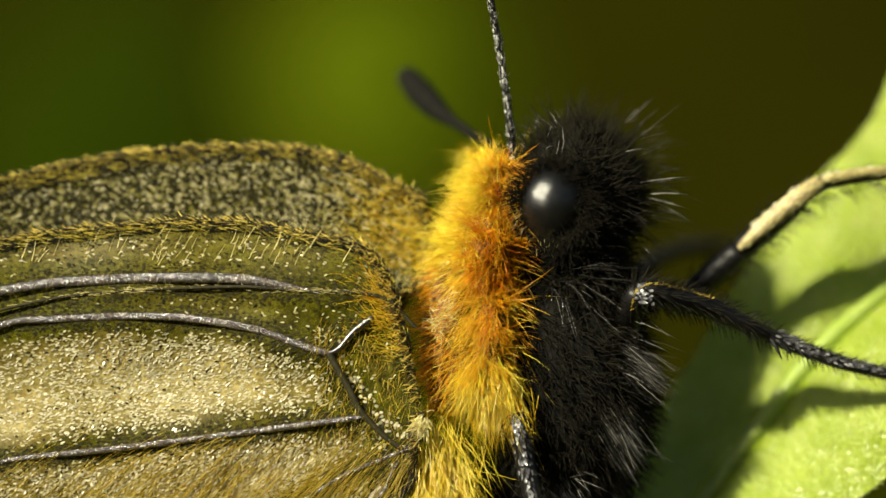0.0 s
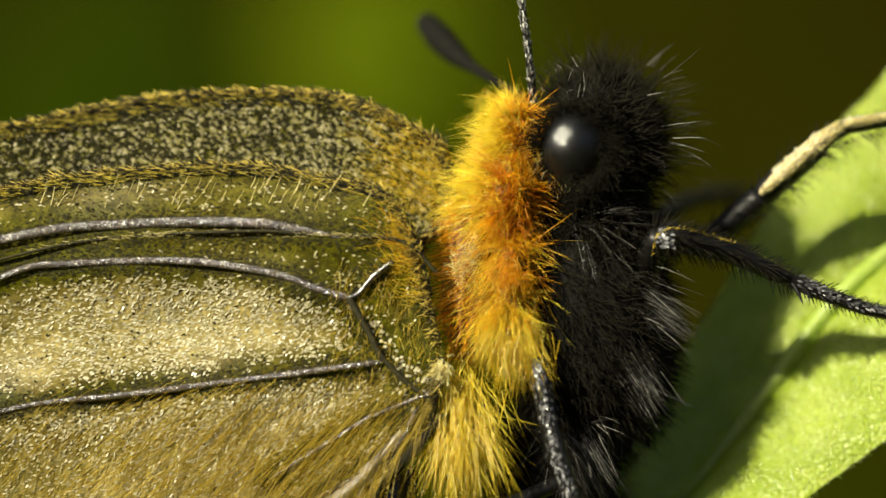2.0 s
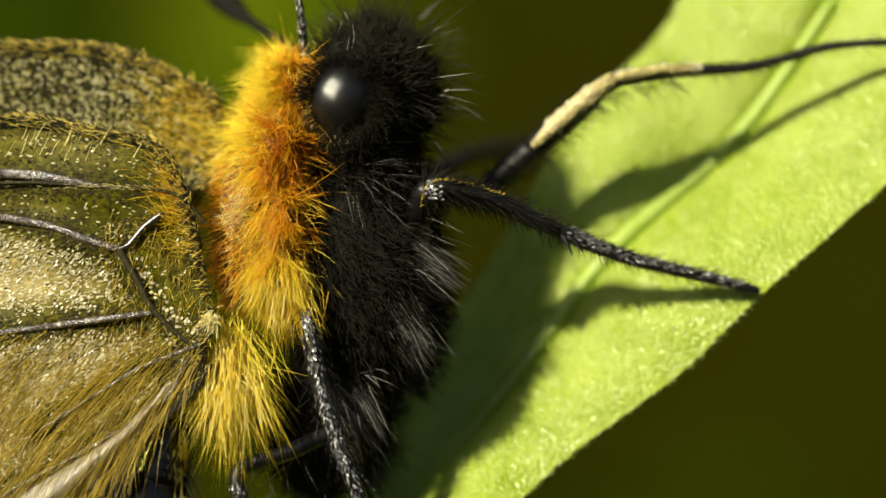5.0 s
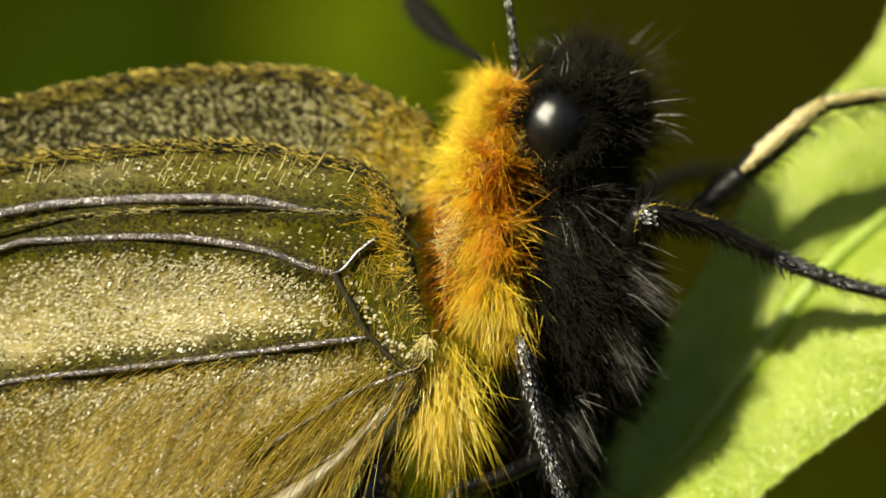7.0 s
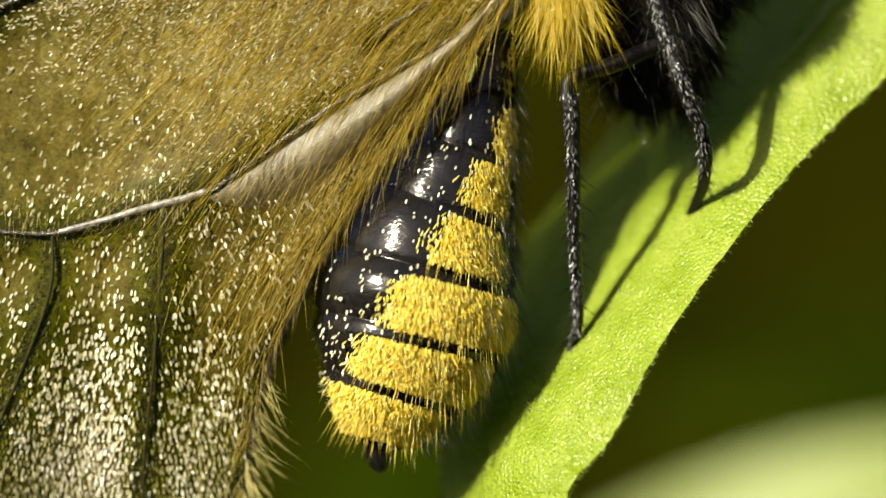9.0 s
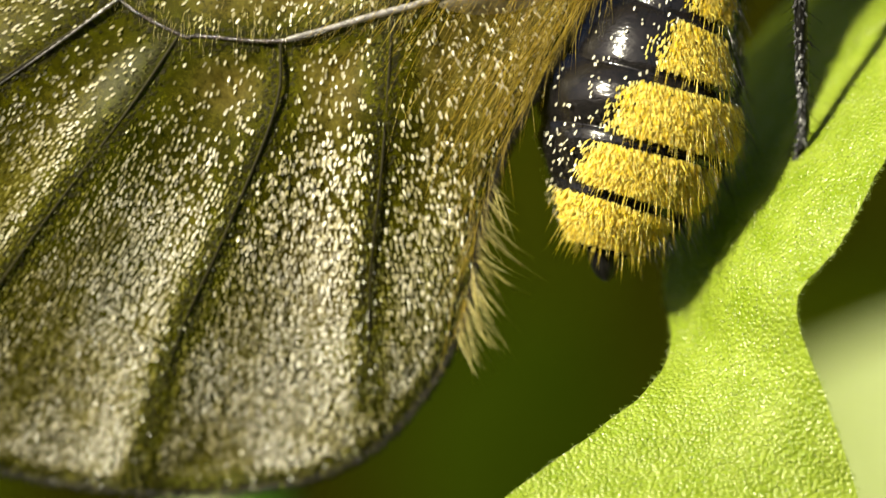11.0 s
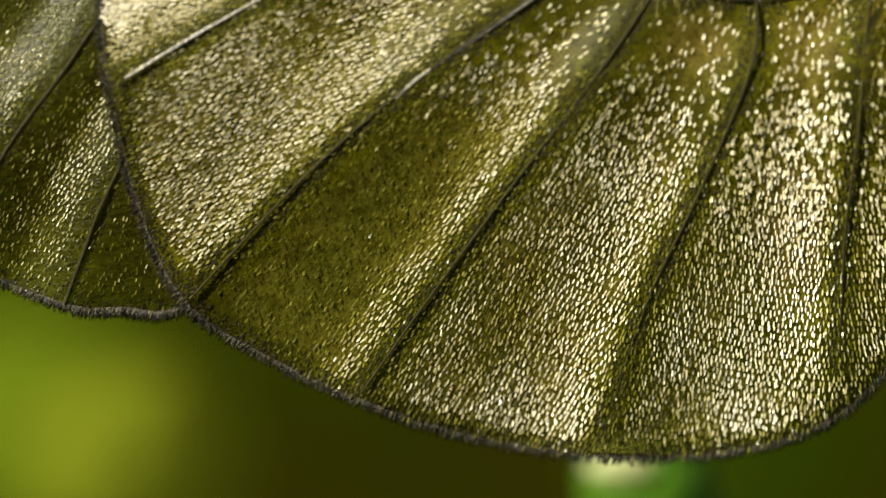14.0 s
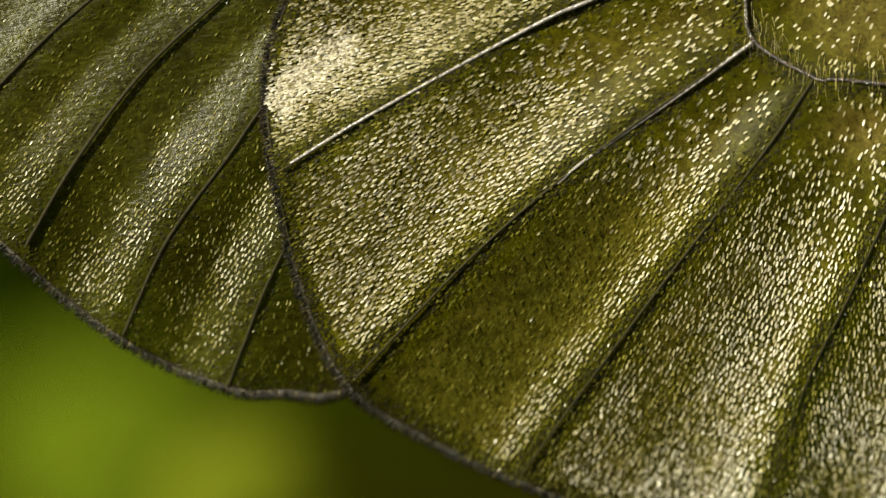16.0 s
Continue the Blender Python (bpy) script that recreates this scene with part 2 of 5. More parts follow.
def ball(name, centre, radii, mat, parent=None, label="", turn=0.0, lumps=0.04, rings=28):
    """A body of revolution with slight lumps; radii in mm along u, depth, v; turned in the picture plane."""
    verts, faces = [], []
    c, s = math.cos(radians(turn)), math.sin(radians(turn))
    for i in range(rings + 1):
        a = math.pi * i / rings
        for k in range(rings * 2):
            b = math.pi * k / rings
            d = Vector((math.sin(a) * math.cos(b), math.sin(a) * math.sin(b), math.cos(a)))
            f = (1 + lumps * noise.noise(d * 3)) * MM
            x, y, z = d.x * radii[0] * f, d.y * radii[1] * f, d.z * radii[2] * f
            verts.append(P(*centre) + Vector((x * c - z * s, y, x * s + z * c)))
    m = rings * 2
    for i in range(rings):
        for k in range(m):
            faces.append((i * m + k, (i + 1) * m + k, (i + 1) * m + (k + 1) % m, i * m + (k + 1) % m))
    return mesh(name, verts, faces, mat, parent, label)


def fur(name, roots, ways, lengths, width, mat, parent, label="", tone=None, bend=0.35, pull=(0, 0, -1), steps=3, seed=1):
    """Tapered three-sided hairs from roots along ways; all in metres but the width, in mm."""
    rng = np.random.default_rng(seed)
    n = len(roots)
    roots, ways = np.asarray(roots, float), np.asarray(ways, float)
    ways = ways / np.linalg.norm(ways, axis=1)[:, None]
    lengths = np.broadcast_to(np.asarray(lengths, float), (n,))
    curl = np.asarray(pull) * bend + rng.normal(0, bend * 0.45, (n, 3))
    ref = np.where(np.abs(ways[:, 1:2]) > 0.9, (1.0, 0, 0), (0, 1.0, 0))
    a = np.cross(ways, ref)
    a /= np.linalg.norm(a, axis=1)[:, None]
    b = np.cross(ways, a)
    per = steps * 3 + 1
    verts = np.zeros((n, per, 3))
    wide = width * MM * rng.uniform(0.6, 1.3, n)
    for i in range(steps + 1):
        f = i / steps
        mid = roots + (ways * f + curl * f * f * 0.6) * lengths[:, None]
        if i == steps:
            verts[:, -1] = mid
        else:
            r = (wide * (1 - 0.75 * f) / 2)[:, None]
            for k in range(3):
                q = 2 * math.pi * k / 3
                verts[:, i * 3 + k] = mid + r * (math.cos(q) * a + math.sin(q) * b)
    one = []
    for i in range(steps - 1):
        for k in range(3):
            one.append((i * 3 + k, i * 3 + (k + 1) % 3, i * 3 + 3 + (k + 1) % 3, i * 3 + 3 + k))
    last = (steps - 1) * 3
    tri = [(last + k, last + (k + 1) % 3, per - 1) for k in range(3)]
    faces = []
    for h in range(n):
        o = h * per
        faces += [tuple(o + j for j in f) for f in one] + [tuple(o + j for j in f) for f in tri]
    tones = np.repeat(rng.uniform(0, 1, n) if tone is None else np.asarray(tone, float), per)
    return mesh(name, verts.reshape(-1, 3), faces, mat, parent, label, tones, kind="stuff")


def scales(name, roots, ways, normals, lengths, widths, mat, parent, label="", tone=None, lift=0.25, seed=2):
    """Small flat-lying scales: six-cornered, arched blades lifted at their free end. Metres."""
    rng = np.random.default_rng(seed)
    n = len(roots)
    roots, ways, normals = (np.asarray(q, float) for q in (roots, ways, normals))
    ways = ways / np.linalg.norm(ways, axis=1)[:, None]
    side = np.cross(ways, normals)
    side /= np.linalg.norm(side, axis=1)[:, None]
    lengths, widths = np.asarray(lengths)[:, None], np.asarray(widths)[:, None]
    tilt = (lift * rng.uniform(0.3, 1.7, n))[:, None]
    roll = rng.normal(0, 0.25, n)[:, None]
    v = np.zeros((n, 6, 3))
    for j, (f, w, h) in enumerate(((0, -0.3, 0.05), (0, 0.3, 0.05), (0.55, 0.5, 0.75), (1.0, 0.2, 1.0), (1.0, -0.2, 1.0), (0.55, -0.5, 0.75))):
        v[:, j] = roots + ways * lengths * f + side * widths * w + normals * (lengths * tilt * h + widths * w * roll + 0.006 * MM)
    faces = []
    for h in range(n):
        o = h * 6
        faces += [(o, o + 1, o + 2, o + 5), (o + 5, o + 2, o + 3, o + 4)]
    tones = np.repeat(rng.uniform(0, 1, n) if tone is None else np.asarray(tone, float), 6)
    return mesh(name, v.reshape(-1, 3), faces, mat, parent, label, tones, smooth=False, kind="stuff")


def inside(poly, x, y):
    """Which of the places x, y lie in the polygon."""
    x, y = np.asarray(x, float), np.asarray(y, float)
    hit = np.zeros(x.shape, bool)
    j = len(poly) - 1
    for i in range(len(poly)):
        (xi, yi), (xj, yj) = poly[i], poly[j]
        cross = ((yi > y) != (yj > y)) & (x < (xj - xi) * (y - yi) / (yj - yi + 1e-12) + xi)
        hit ^= cross
        j = i
    return hit


def near_lines(lines, x, y):
    """Distance in plan units to the nearest of the lines, and that line's direction there."""
    best, du, dv = np.full(x.shape, 1e9), np.ones(x.shape), np.zeros(x.shape)
    for line in lines:
        for (ax, ay), (bx, by) in zip(line[:-1], line[1:]):
            ex, ey = bx - ax, by - ay
            l2 = ex * ex + ey * ey + 1e-9
            t = np.clip(((x - ax) * ex + (y - ay) * ey) / l2, 0, 1)
            d = np.hypot(x - ax - t * ex, y - ay - t * ey)
            m = d < best
            best = np.where(m, d, best)
            du, dv = np.where(m, ex / l2 ** 0.5, du), np.where(m, ey / l2 ** 0.5, dv)
    return best, du, dv


def smooth01(a):
    a = np.clip(a, 0, 1)
    return a * a * (3 - 2 * a)


# ---------- ground and meadow behind ----------
def ground():
    """One sheet: level under the plants, rising to a bank behind them, out to the horizon."""
    xs = np.concatenate([-np.geomspace(400, 0.05, 26), [0], np.geomspace(0.05, 400, 26)])
    ys = np.concatenate([-np.geomspace(400, 0.05, 22), [0], np.geomspace(0.05, 600, 44)])
    verts, faces = [], []
    for y in ys:
        for x in xs:
            z = 1.6 * smooth01((y - 0.45) / 1.6) + 0.03 * noise.noise(Vector((x * 4, y * 4, 0))) * min(1, abs(y) * 4)
            z += 6 * smooth01((y - 3) / 60) + 1.1 * smooth01((-y - 0.9) / 2.2)
            verts.append((x, y, z))
    w = len(xs)
    for j in range(len(ys) - 1):
        for i in range(w - 1):
            faces.append((j * w + i, j * w + i + 1, (j + 1) * w + i + 1, (j + 1) * w + i))
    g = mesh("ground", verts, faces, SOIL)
    return tagged(g, "olive brown mossy ground of a meadow bank", "ground", kind="structure")


ground()


def blade(name, base, tip, width, droop, mat, label, turn=0.0, group=""):
    """A broad weed leaf from base to tip (metres), folded a little along its midrib."""
    n, m = 18, 7
    base, tip = Vector(base), Vector(tip)
    verts, faces = [], []
    along = tip - base
    side = along.cross(Vector((0, 1, 0))).normalized()
    side = Matrix.Rotation(radians(turn), 3, along.normalized()) @ side
    face = side.cross(along).normalized()
    for i in range(n):
        f = i / (n - 1)
        w = width * (math.sin(math.pi * min(1, f * 0.93 + 0.06)) ** 0.75)
        c = base + along * f + face * droop * f * f
        for k in range(m):
            q = k / (m - 1) * 2 - 1
            verts.append(c + side * w * q / 2 + face * (0.12 * w * abs(q) + 0.02 * w * math.sin(f * 19) * q))
    for i in range(n - 1):
        for k in range(m - 1):
            faces.append((i * m + k, i * m + k + 1, (i + 1) * m + k + 1, (i + 1) * m + k))
    ob = mesh(name, verts, faces, mat)
    return tagged(ob, label, "leaf" if label else "", group)


def meadow():
    """Soft green weeds some way behind the butterfly, each a stem with one leaf."""
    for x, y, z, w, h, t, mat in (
            (0.001, 0.160, 0.311, 0.014, 0.012, 15, FAR_LEAF), (-0.016, 0.175, 0.309, 0.016, 0.018, -20, SHADED_LEAF), (-0.0365, 0.155, 0.276, 0.017, 0.012, 10, BRIGHT_LEAF), (-0.0281, 0.060, 0.2776, 0.0055, 0.005, 10, SUNLIT_LEAF), (0.0155, 0.200, 0.2825, 0.012, 0.010, 5, FAR_LEAF),
            (-0.045, 0.170, 0.284, 0.014, 0.018, 20, SHADED_LEAF), (-0.002, 0.160, 0.276, 0.014, 0.018, -10, SHADED_LEAF), (-0.036, 0.200, 0.312, 0.022, 0.022, 0, SHADED_LEAF),
            (0.020, 0.200, 0.262, 0.014, 0.016, 10, SHADED_LEAF), (-0.022, 0.230, 0.290, 0.02, 0.03, 0, SHADED_LEAF),
            (0.025, 0.200, 0.281, 0.012, 0.014, 0, SHADED_LEAF)):
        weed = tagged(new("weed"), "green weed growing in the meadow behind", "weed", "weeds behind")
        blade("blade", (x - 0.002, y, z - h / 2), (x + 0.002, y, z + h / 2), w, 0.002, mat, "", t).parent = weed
        u, v = x / U, (Z0 - z) / U
        tube("stem", [(u + 400, (Z0 - 0.012) / U, y / MM + 20), (u + 150, v + 8000, y / MM + 10), (u - 144, v + h / 2 / U - 30, y / MM)], [1.2, 0.9, 0.5], mat, weed, n=24, sides=8)


meadow()


# ---------- the leaf that carries the butterfly ----------
RAILS = [  # left edge, midrib, right edge: u, v, depth
    ((1090, -760, 7.0), (1360, -560, 5.2), (1750, -520, 3.8)),
    ((1000, -435, 6.3), (1120, -210, 4.9), (1420, -160, 2.8)),
    ((812, -228, 5.7), (890, 0, 4.0), (1145, 85, 2.0)),
    ((640, 60, 6.5), (750, 180, 3.9), (1000, 225, 2.0)),
    ((500, 250, 7.2), (642, 318, 3.6), (776, 395, 2.1)),
    ((300, 480, 8.6), (452, 538, 3.2), (578, 592, 0.9)),
    ((100, 740, 8.6), (242, 818, 2.4), (388, 842, -0.4)),
    ((20, 930, 7.6), (122, 978, 1.7), (288, 1022, -0.9)),
    ((-10, 1090, 4.6), (80, 1110, 1.0), (208, 1132, -1.1)),
    ((-34, 1266, 0.8), (100, 1300, -0.3), (260, 1300, -1.2)),
    ((-364, 1526, -1.6), (0, 1560, -1.8), (320, 1500, -1.4)),
    ((-520, 1800, -4.4), (-100, 1850, -4.4), (340, 1800, -4.4))]

LEAF_HAIR = fibre("leaf_hair", [(0, (0.24, 0.34, 0.03)), (0.6, (0.34, 0.45, 0.07)), (1, (0.58, 0.68, 0.26))], 0.22, 0.3, 0.9)


def perch_leaf():
    n, m = 150, 40
    left, mid, right = (spline([r[k] for r in RAILS], n) for k in range(3))
    verts, faces = [], []
    for i in range(n):
        for k in range(m + 1):
            f = k / m
            if f < 0.5:
                q = left[i] + (mid[i] - left[i]) * (f * 2)
            else:
                q = mid[i] + (right[i] - mid[i]) * (f * 2 - 1)
            away = abs(f - 0.5) * 2
            swell = -0.3 * math.sin(math.pi * away) * (0.92 + 0.08 * math.sin(i * 0.55 + 3 * away))
            lump = 0.1 * noise.noise(Vector((q[0] / 90, q[1] / 90, 0))) + 0.035 * noise.noise(Vector((q[0] / 20, q[1] / 20, 5)))
            fade = float(smooth01((118 - i) / 20))
            swell *= fade
            rib = 0.18 * math.exp(-(away / 0.05) ** 2) * fade
            edge = 3 * (noise.noise(Vector((i * 0.9, k, 3)))) if k in (0, m) else 0
            verts.append(P(q[0] + edge, q[1] + edge, q[2] + swell + lump + rib))
    w = m + 1
    for i in range(n - 1):
        for k in range(m):
            faces.append((i * w + k, i * w + k + 1, (i + 1) * w + k + 1, (i + 1) * w + k))
    leaf = tagged(mesh("leaf", verts, faces, LEAF), "bright green hairy leaf, folded along its midrib", "leaf")
    # broad and pale: the midrib's colour also paints the lit crest of the fold
    tube("midrib", [(q[0], q[1], q[2] + 0.03) for q in mid[4:62:3]], [0.14, 0.22, 0.25, 0.22, 0.14, 0.02], MIDRIB, leaf, "pale midrib and lit fold crest", n=140, sides=10)
    # glassy down on the sunny side
    rng = np.random.default_rng(7)
    k = 10000
    i, f, g = rng.integers(8, 148, k), rng.uniform(0, 1, k)[:, None], rng.uniform(0.02, 0.98, k)
    w = m + 1
    col = (g * m).astype(int)
    at = np.array(verts).reshape(n, w, 3)
    a = at[i, col] * (1 - f) + at[i + 1, col] * f
    h = (g * m - col)[:, None]
    b = at[i, col + 1] * (1 - f) + at[i + 1, col + 1] * f
    fur("down", a * (1 - h) + b * h, np.array((-0.35, -1.0, 0.3)) + rng.normal(0, 0.45, (k, 3)), rng.uniform(0.04, 0.09, k) * MM, 0.034, LEAF_HAIR, leaf, "fine glassy down", bend=0.1, steps=2, seed=8)
    # short stiff hairs along both edges
    rng = np.random.default_rng(5)
    for rail, other in ((right, mid), (left, mid)):
        j = rng.integers(1, n - 1, 900)
        f = rng.uniform(0, 1, 900)[:, None]
        a = rail[j] + (rail[j + 1] - rail[j]) * f
        out = rail[j] - other[j]
        roots = np.array([P(*q) for q in a])
        ways = np.stack([out[:, 0], np.zeros(len(j)), -out[:, 1]], 1)
        ways = ways / np.linalg.norm(ways, axis=1)[:, None] + rng.normal(0, 0.4, (len(j), 3))
        fur("edge_hair", roots, ways, rng.uniform(0.06, 0.18, len(j)) * MM, 0.02, LEAF_HAIR, leaf, "short pale hairs on the leaf's edge", bend=0.2, seed=6)
    tube("petiole", [(-100, 1800, -3.6), (0, 2600, 0), (60, 6000, 10), (80, 12000, 14), (80, 21000, 16)], [0.6, 0.8, 1.0, 1.2, 1.3], LEAF, leaf, n=60)
    return leaf


perch_leaf()


def low_plants():
    """The pale leaf below the perch, and the stem under the wing."""
    low = blade("low_leaf", P(2100, 1400, 46), P(-350, 1990, 46), 0.0155, 0.002, PALE_LEAF, "pale green leaf lit by the sun, below the perch", 8)
    tube("petiole", [(2090, 1404, 46), (2300, 2300, 47), (2300, 8000, 48), (2300, 21000, 50)], [0.4, 0.6, 0.9, 1.0], PALE_LEAF, low, n=40)
    stem = tube("stem", [(-800, 21000, 30), (-790, 8000, 27), (-800, 2400, 25), (-838, 1500, 24)], [2.3, 2.1, 2.0, 1.85], LEAF_STEM, n=60, sides=14)
    tagged(stem, "upright green plant stem with a pale bud", "stem")
    ball("bud", (-887, 1538, 22.4), (1.0, 0.6, 0.5), PALE_CUT, stem, "pale bud on the stem")


PALE_LEAF = leafy("pale_green_leaf", (0.26, 0.33, 0.08), (0.36, 0.42, 0.145), 0.4)
LEAF_STEM = leafy("green_stem", (0.06, 0.17, 0.003), (0.09, 0.21, 0.007), 0.5)
low_plants()


# ---------- the butterfly ----------
butterfly = tagged(new("butterfly"), "black and orange butterfly with closed olive translucent wings on a leaf", "butterfly")

HIND_EDGE = [(172, 100), (102, -151), (-18, -201), (-178, -226), (-378, -216), (-600, -184), (-1000, -70), (-1400, 130), (-1680, 350), (-1800, 514),
             (-1840, 664), (-1822, 844), (-1770, 1054), (-1695, 1200), (-1560, 1291), (-1390, 1370), (-1224, 1427), (-994, 1467), (-744, 1463),
             (-564, 1408), (-444, 1288), (-375, 1150), (-345, 985), (-300, 852), (-235, 730), (-140, 575), (-25, 425), (60, 320), (150, 220), (172, 100)]
FORE_EDGE = [(200, -160), (182, -251), (142, -285), (42, -336), (-78, -359), (-278, -353), (-428, -331), (-578, -301), (-1200, -190), (-1800, 40),
             (-2220, 330), (-2420, 600), (-2430, 800), (-2310, 944), (-2100, 1114), (-1915, 1199), (-1810, 1207), (-1712, 1206), (-1500, 1100), (-900, 500), (0, 0), (200, -160)]
HIND_VEINS = {
    "costal_vein": ([(-10, -102), (-80, -116), (-186, -129), (-386, -126), (-586, -103), (-1000, 10), (-1400, 230), (-1760, 480)], 0.13),
    "subcostal_vein": ([(160, -40), (94, -96), (-60, -108), (-186, -113), (-460, -96), (-700, -40)], 0.05),
    "upper_cell_vein": ([(4, 4), (-46, -11), (-136, -41), (-286, -61), (-486, -56), (-586, -41), (-800, 60), (-1000, 250), (-1010, 380)], 0.1),
    "fork_vein": ([(84, -61), (50, -35), (22, -4), (4, 4)], 0.09),
    "root_vein": ([(4, 4), (20, 30), (40, 65), (64, 109), (114, 159), (160, 185)], 0.09),
    "middle_vein": ([(64, 116), (-186, 149), (-386, 174), (-586, 199), (-800, 270), (-990, 400)], 0.085),
    "lower_cell_vein": ([(130, 190), (60, 290), (-200, 440), (-388, 572), (-438, 598), (-538, 623), (-688, 666), (-838, 658), (-878, 655), (-985, 590), (-1000, 500), (-1010, 380)], 0.066),
    "anal_vein": ([(150, 170), (100, 190), (40, 215), (-26, 254), (-130, 320)], 0.07),
    "outer_vein": ([(-698, 666), (-708, 788), (-800, 1012), (-886, 1198), (-966, 1448)], 0.04),
    "outer_vein_b": ([(-878, 656), (-968, 788), (-1128, 998), (-1270, 1190), (-1390, 1358)], 0.04),
    "outer_vein_c": ([(-985, 592), (-1278, 798), (-1478, 968), (-1690, 1190)], 0.04),
    "outer_vein_d": ([(-1005, 400), (-1260, 514), (-1368, 562), (-1658, 720), (-1815, 818)], 0.04),
    # the next three retrace veins above in pale colour, a painted highlight
    "lower_cell_vein_b": ([(-425, 592), (-470, 606), (-538, 623), (-600, 641), (-690, 665)], 0.1),
    "outer_vein_e": ([(-985, 592), (-1130, 696), (-1278, 798), (-1330, 842)], 0.052),
    "outer_vein_f": ([(-1005, 400), (-1260, 514), (-1368, 562), (-1658, 720), (-1800, 806)], 0.054),
    "inner_vein": ([(-500, 612), (-506, 718), (-520, 898), (-540, 1080), (-545, 1300)], 0.04)}
FORE_VEINS = {
    "outer_vein": ([(-2270, 954), (-2180, 804), (-2060, 644), (-1920, 514), (-1700, 330)], 0.05),
    "outer_vein_b": ([(-2100, 1112), (-2020, 944), (-1910, 794), (-1840, 694), (-1650, 450)], 0.05),
    "outer_vein_c": ([(-1915, 1204), (-1880, 1114), (-1830, 994), (-1700, 750)], 0.045),
    "outer_vein_d": ([(-2400, 760), (-2310, 664), (-2220, 574), (-2150, 514), (-1900, 300)], 0.05)}


SILVERY = ("costal_vein", "upper_cell_vein", "middle_vein", "lower_cell_vein", "anal_vein", "outer_vein_e", "outer_vein_f")     # the smooth, gleaming veins; the last two are painted highlights


def wing_depth(u, v, hind):
    """Depth in mm of a wing's middle sheet: it falls back from the root, and its lower third leans away."""
    away = np.hypot(u - 170, v - 100)
    z = 0.15 + 0.6 * smooth01((away - 150) / 900) + 2.8 * np.clip((np.asarray(v, float) - 800) / 650, 0, 1.1) ** 1.3
    return z if hind else z + 0.35 + 1.3 * smooth01(1.1 - away / 1700)


class Wing:
    """A wing: fluted skin, veins, pale scales, edge hair."""

    def __init__(self, name, edge, veins, hind, centre, skin, label):
        self.hind = hind
        self.edge = spline(edge, 420)
        self.lines = [spline(p, 14) for p, _ in veins.values()]
        self.skin(name, centre, skin, label)
        for kind, (pts, r) in veins.items():
            pts3 = [(u, v, float(wing_depth(u, v, hind)) - 0.05) for u, v in pts]
            broad = kind in ("costal_vein", "upper_cell_vein")
            radii = [r * 0.35, r, r, r * 0.95, r * 0.85, r * 0.7] if kind == "costal_vein" else [r, r, r * 0.85, r * 0.7]
            beads = 2
            if kind in SILVERY[-2:]:               # finely ringed along their length
                beads = int(np.linalg.norm(np.diff(np.array(pts, float), axis=0), axis=1).sum() / 6)
                radii = list(np.interp(np.linspace(0, 1, beads), np.linspace(0, 1, len(radii)), radii) * (1 + 0.11 * np.where(np.arange(beads) % 2, 1, -1)))
            tube(kind.split("_vein")[0] + "_vein", pts3, radii, GLEAM_VEIN if kind in ("lower_cell_vein_b", "outer_vein_e", "outer_vein_f") else SILVER_VEIN if kind in SILVERY else VEIN if kind == "fork_vein" else DULL_VEIN, self.ob, n=max(70, 3 * beads), sides=10, flat=0.65 if broad else 1.0)

    def depth(self, u, v):
        u, v = np.asarray(u, float), np.asarray(v, float)
        d, du, dv = near_lines(self.lines, u, v)
        flute = 0.3 * (1 - np.exp(-(d / 75.0) ** 2))
        wave = 0.06 * np.sin(u / 55.0 + v / 90.0)
        return wing_depth(u, v, self.hind) + flute + wave

    def skin(self, name, centre, skin, label):
        n, m = 420, 46
        f = np.linspace(0, 1, m) ** 0.8
        u = centre[0] + (self.edge[:, 0][:, None] - centre[0]) * f
        v = centre[1] + (self.edge[:, 1][:, None] - centre[1]) * f
        d, _, _ = near_lines(self.lines, u, v)
        rim, _, _ = near_lines([self.edge], u, v)
        w = self.depth(u, v)
        ii, jj = np.meshgrid(np.arange(n), np.arange(m), indexing="ij")
        rough = np.array([[noise.noise(Vector((a / 110, b / 110, 0))) for a, b in zip(ra, rb)] for ra, rb in zip(u, v)])
        near_root = 0.16 + 0.84 * smooth01(2.0 - np.hypot(u - 420, v + 150) / 800) * np.maximum(smooth01((v + 75) / 60), 0.3)
        tone = smooth01((d - 12) / 60 + 0.5 * rough) * smooth01(rim / 40) * near_root
        if self.hind:                              # warm towards the root; the clear panel by the body
            tone = np.maximum(tone, 0.2 * smooth01(2.2 - np.hypot(u - 420, v + 150) / 500))
            tone *= 1 - 0.5 * smooth01((v - 320 + 0.15 * u) / 130) * smooth01((u + 700) / 250)
            tone *= 1 - 0.5 * smooth01((u + 200 - 0.5 * v) / 200) * smooth01((220 - v) / 60)
            tone = np.maximum(tone, 0.95 * np.exp(-((v - 166 + 0.128 * u) / 36) ** 2) * smooth01((20 - u) / 120) * smooth01((u + 820) / 200))    # pale band below the middle vein
            tone = np.maximum(tone, 0.5 * np.exp(-((u + 640) / 75) ** 2 - ((v - 1060) / 120) ** 2))
            tone = np.maximum(tone, 0.42 * np.exp(-((u + 800) / 70) ** 2 - ((v - 745) / 60) ** 2))
            tone *= 1 - 0.6 * inside(np.array([(10, 0), (84, -61), (200, -80), (200, 180), (150, 185), (64, 112)]), u.ravel(), v.ravel()).reshape(u.shape)
        verts = np.stack([u * U, w * MM, Z0 - v * U], -1).reshape(-1, 3)
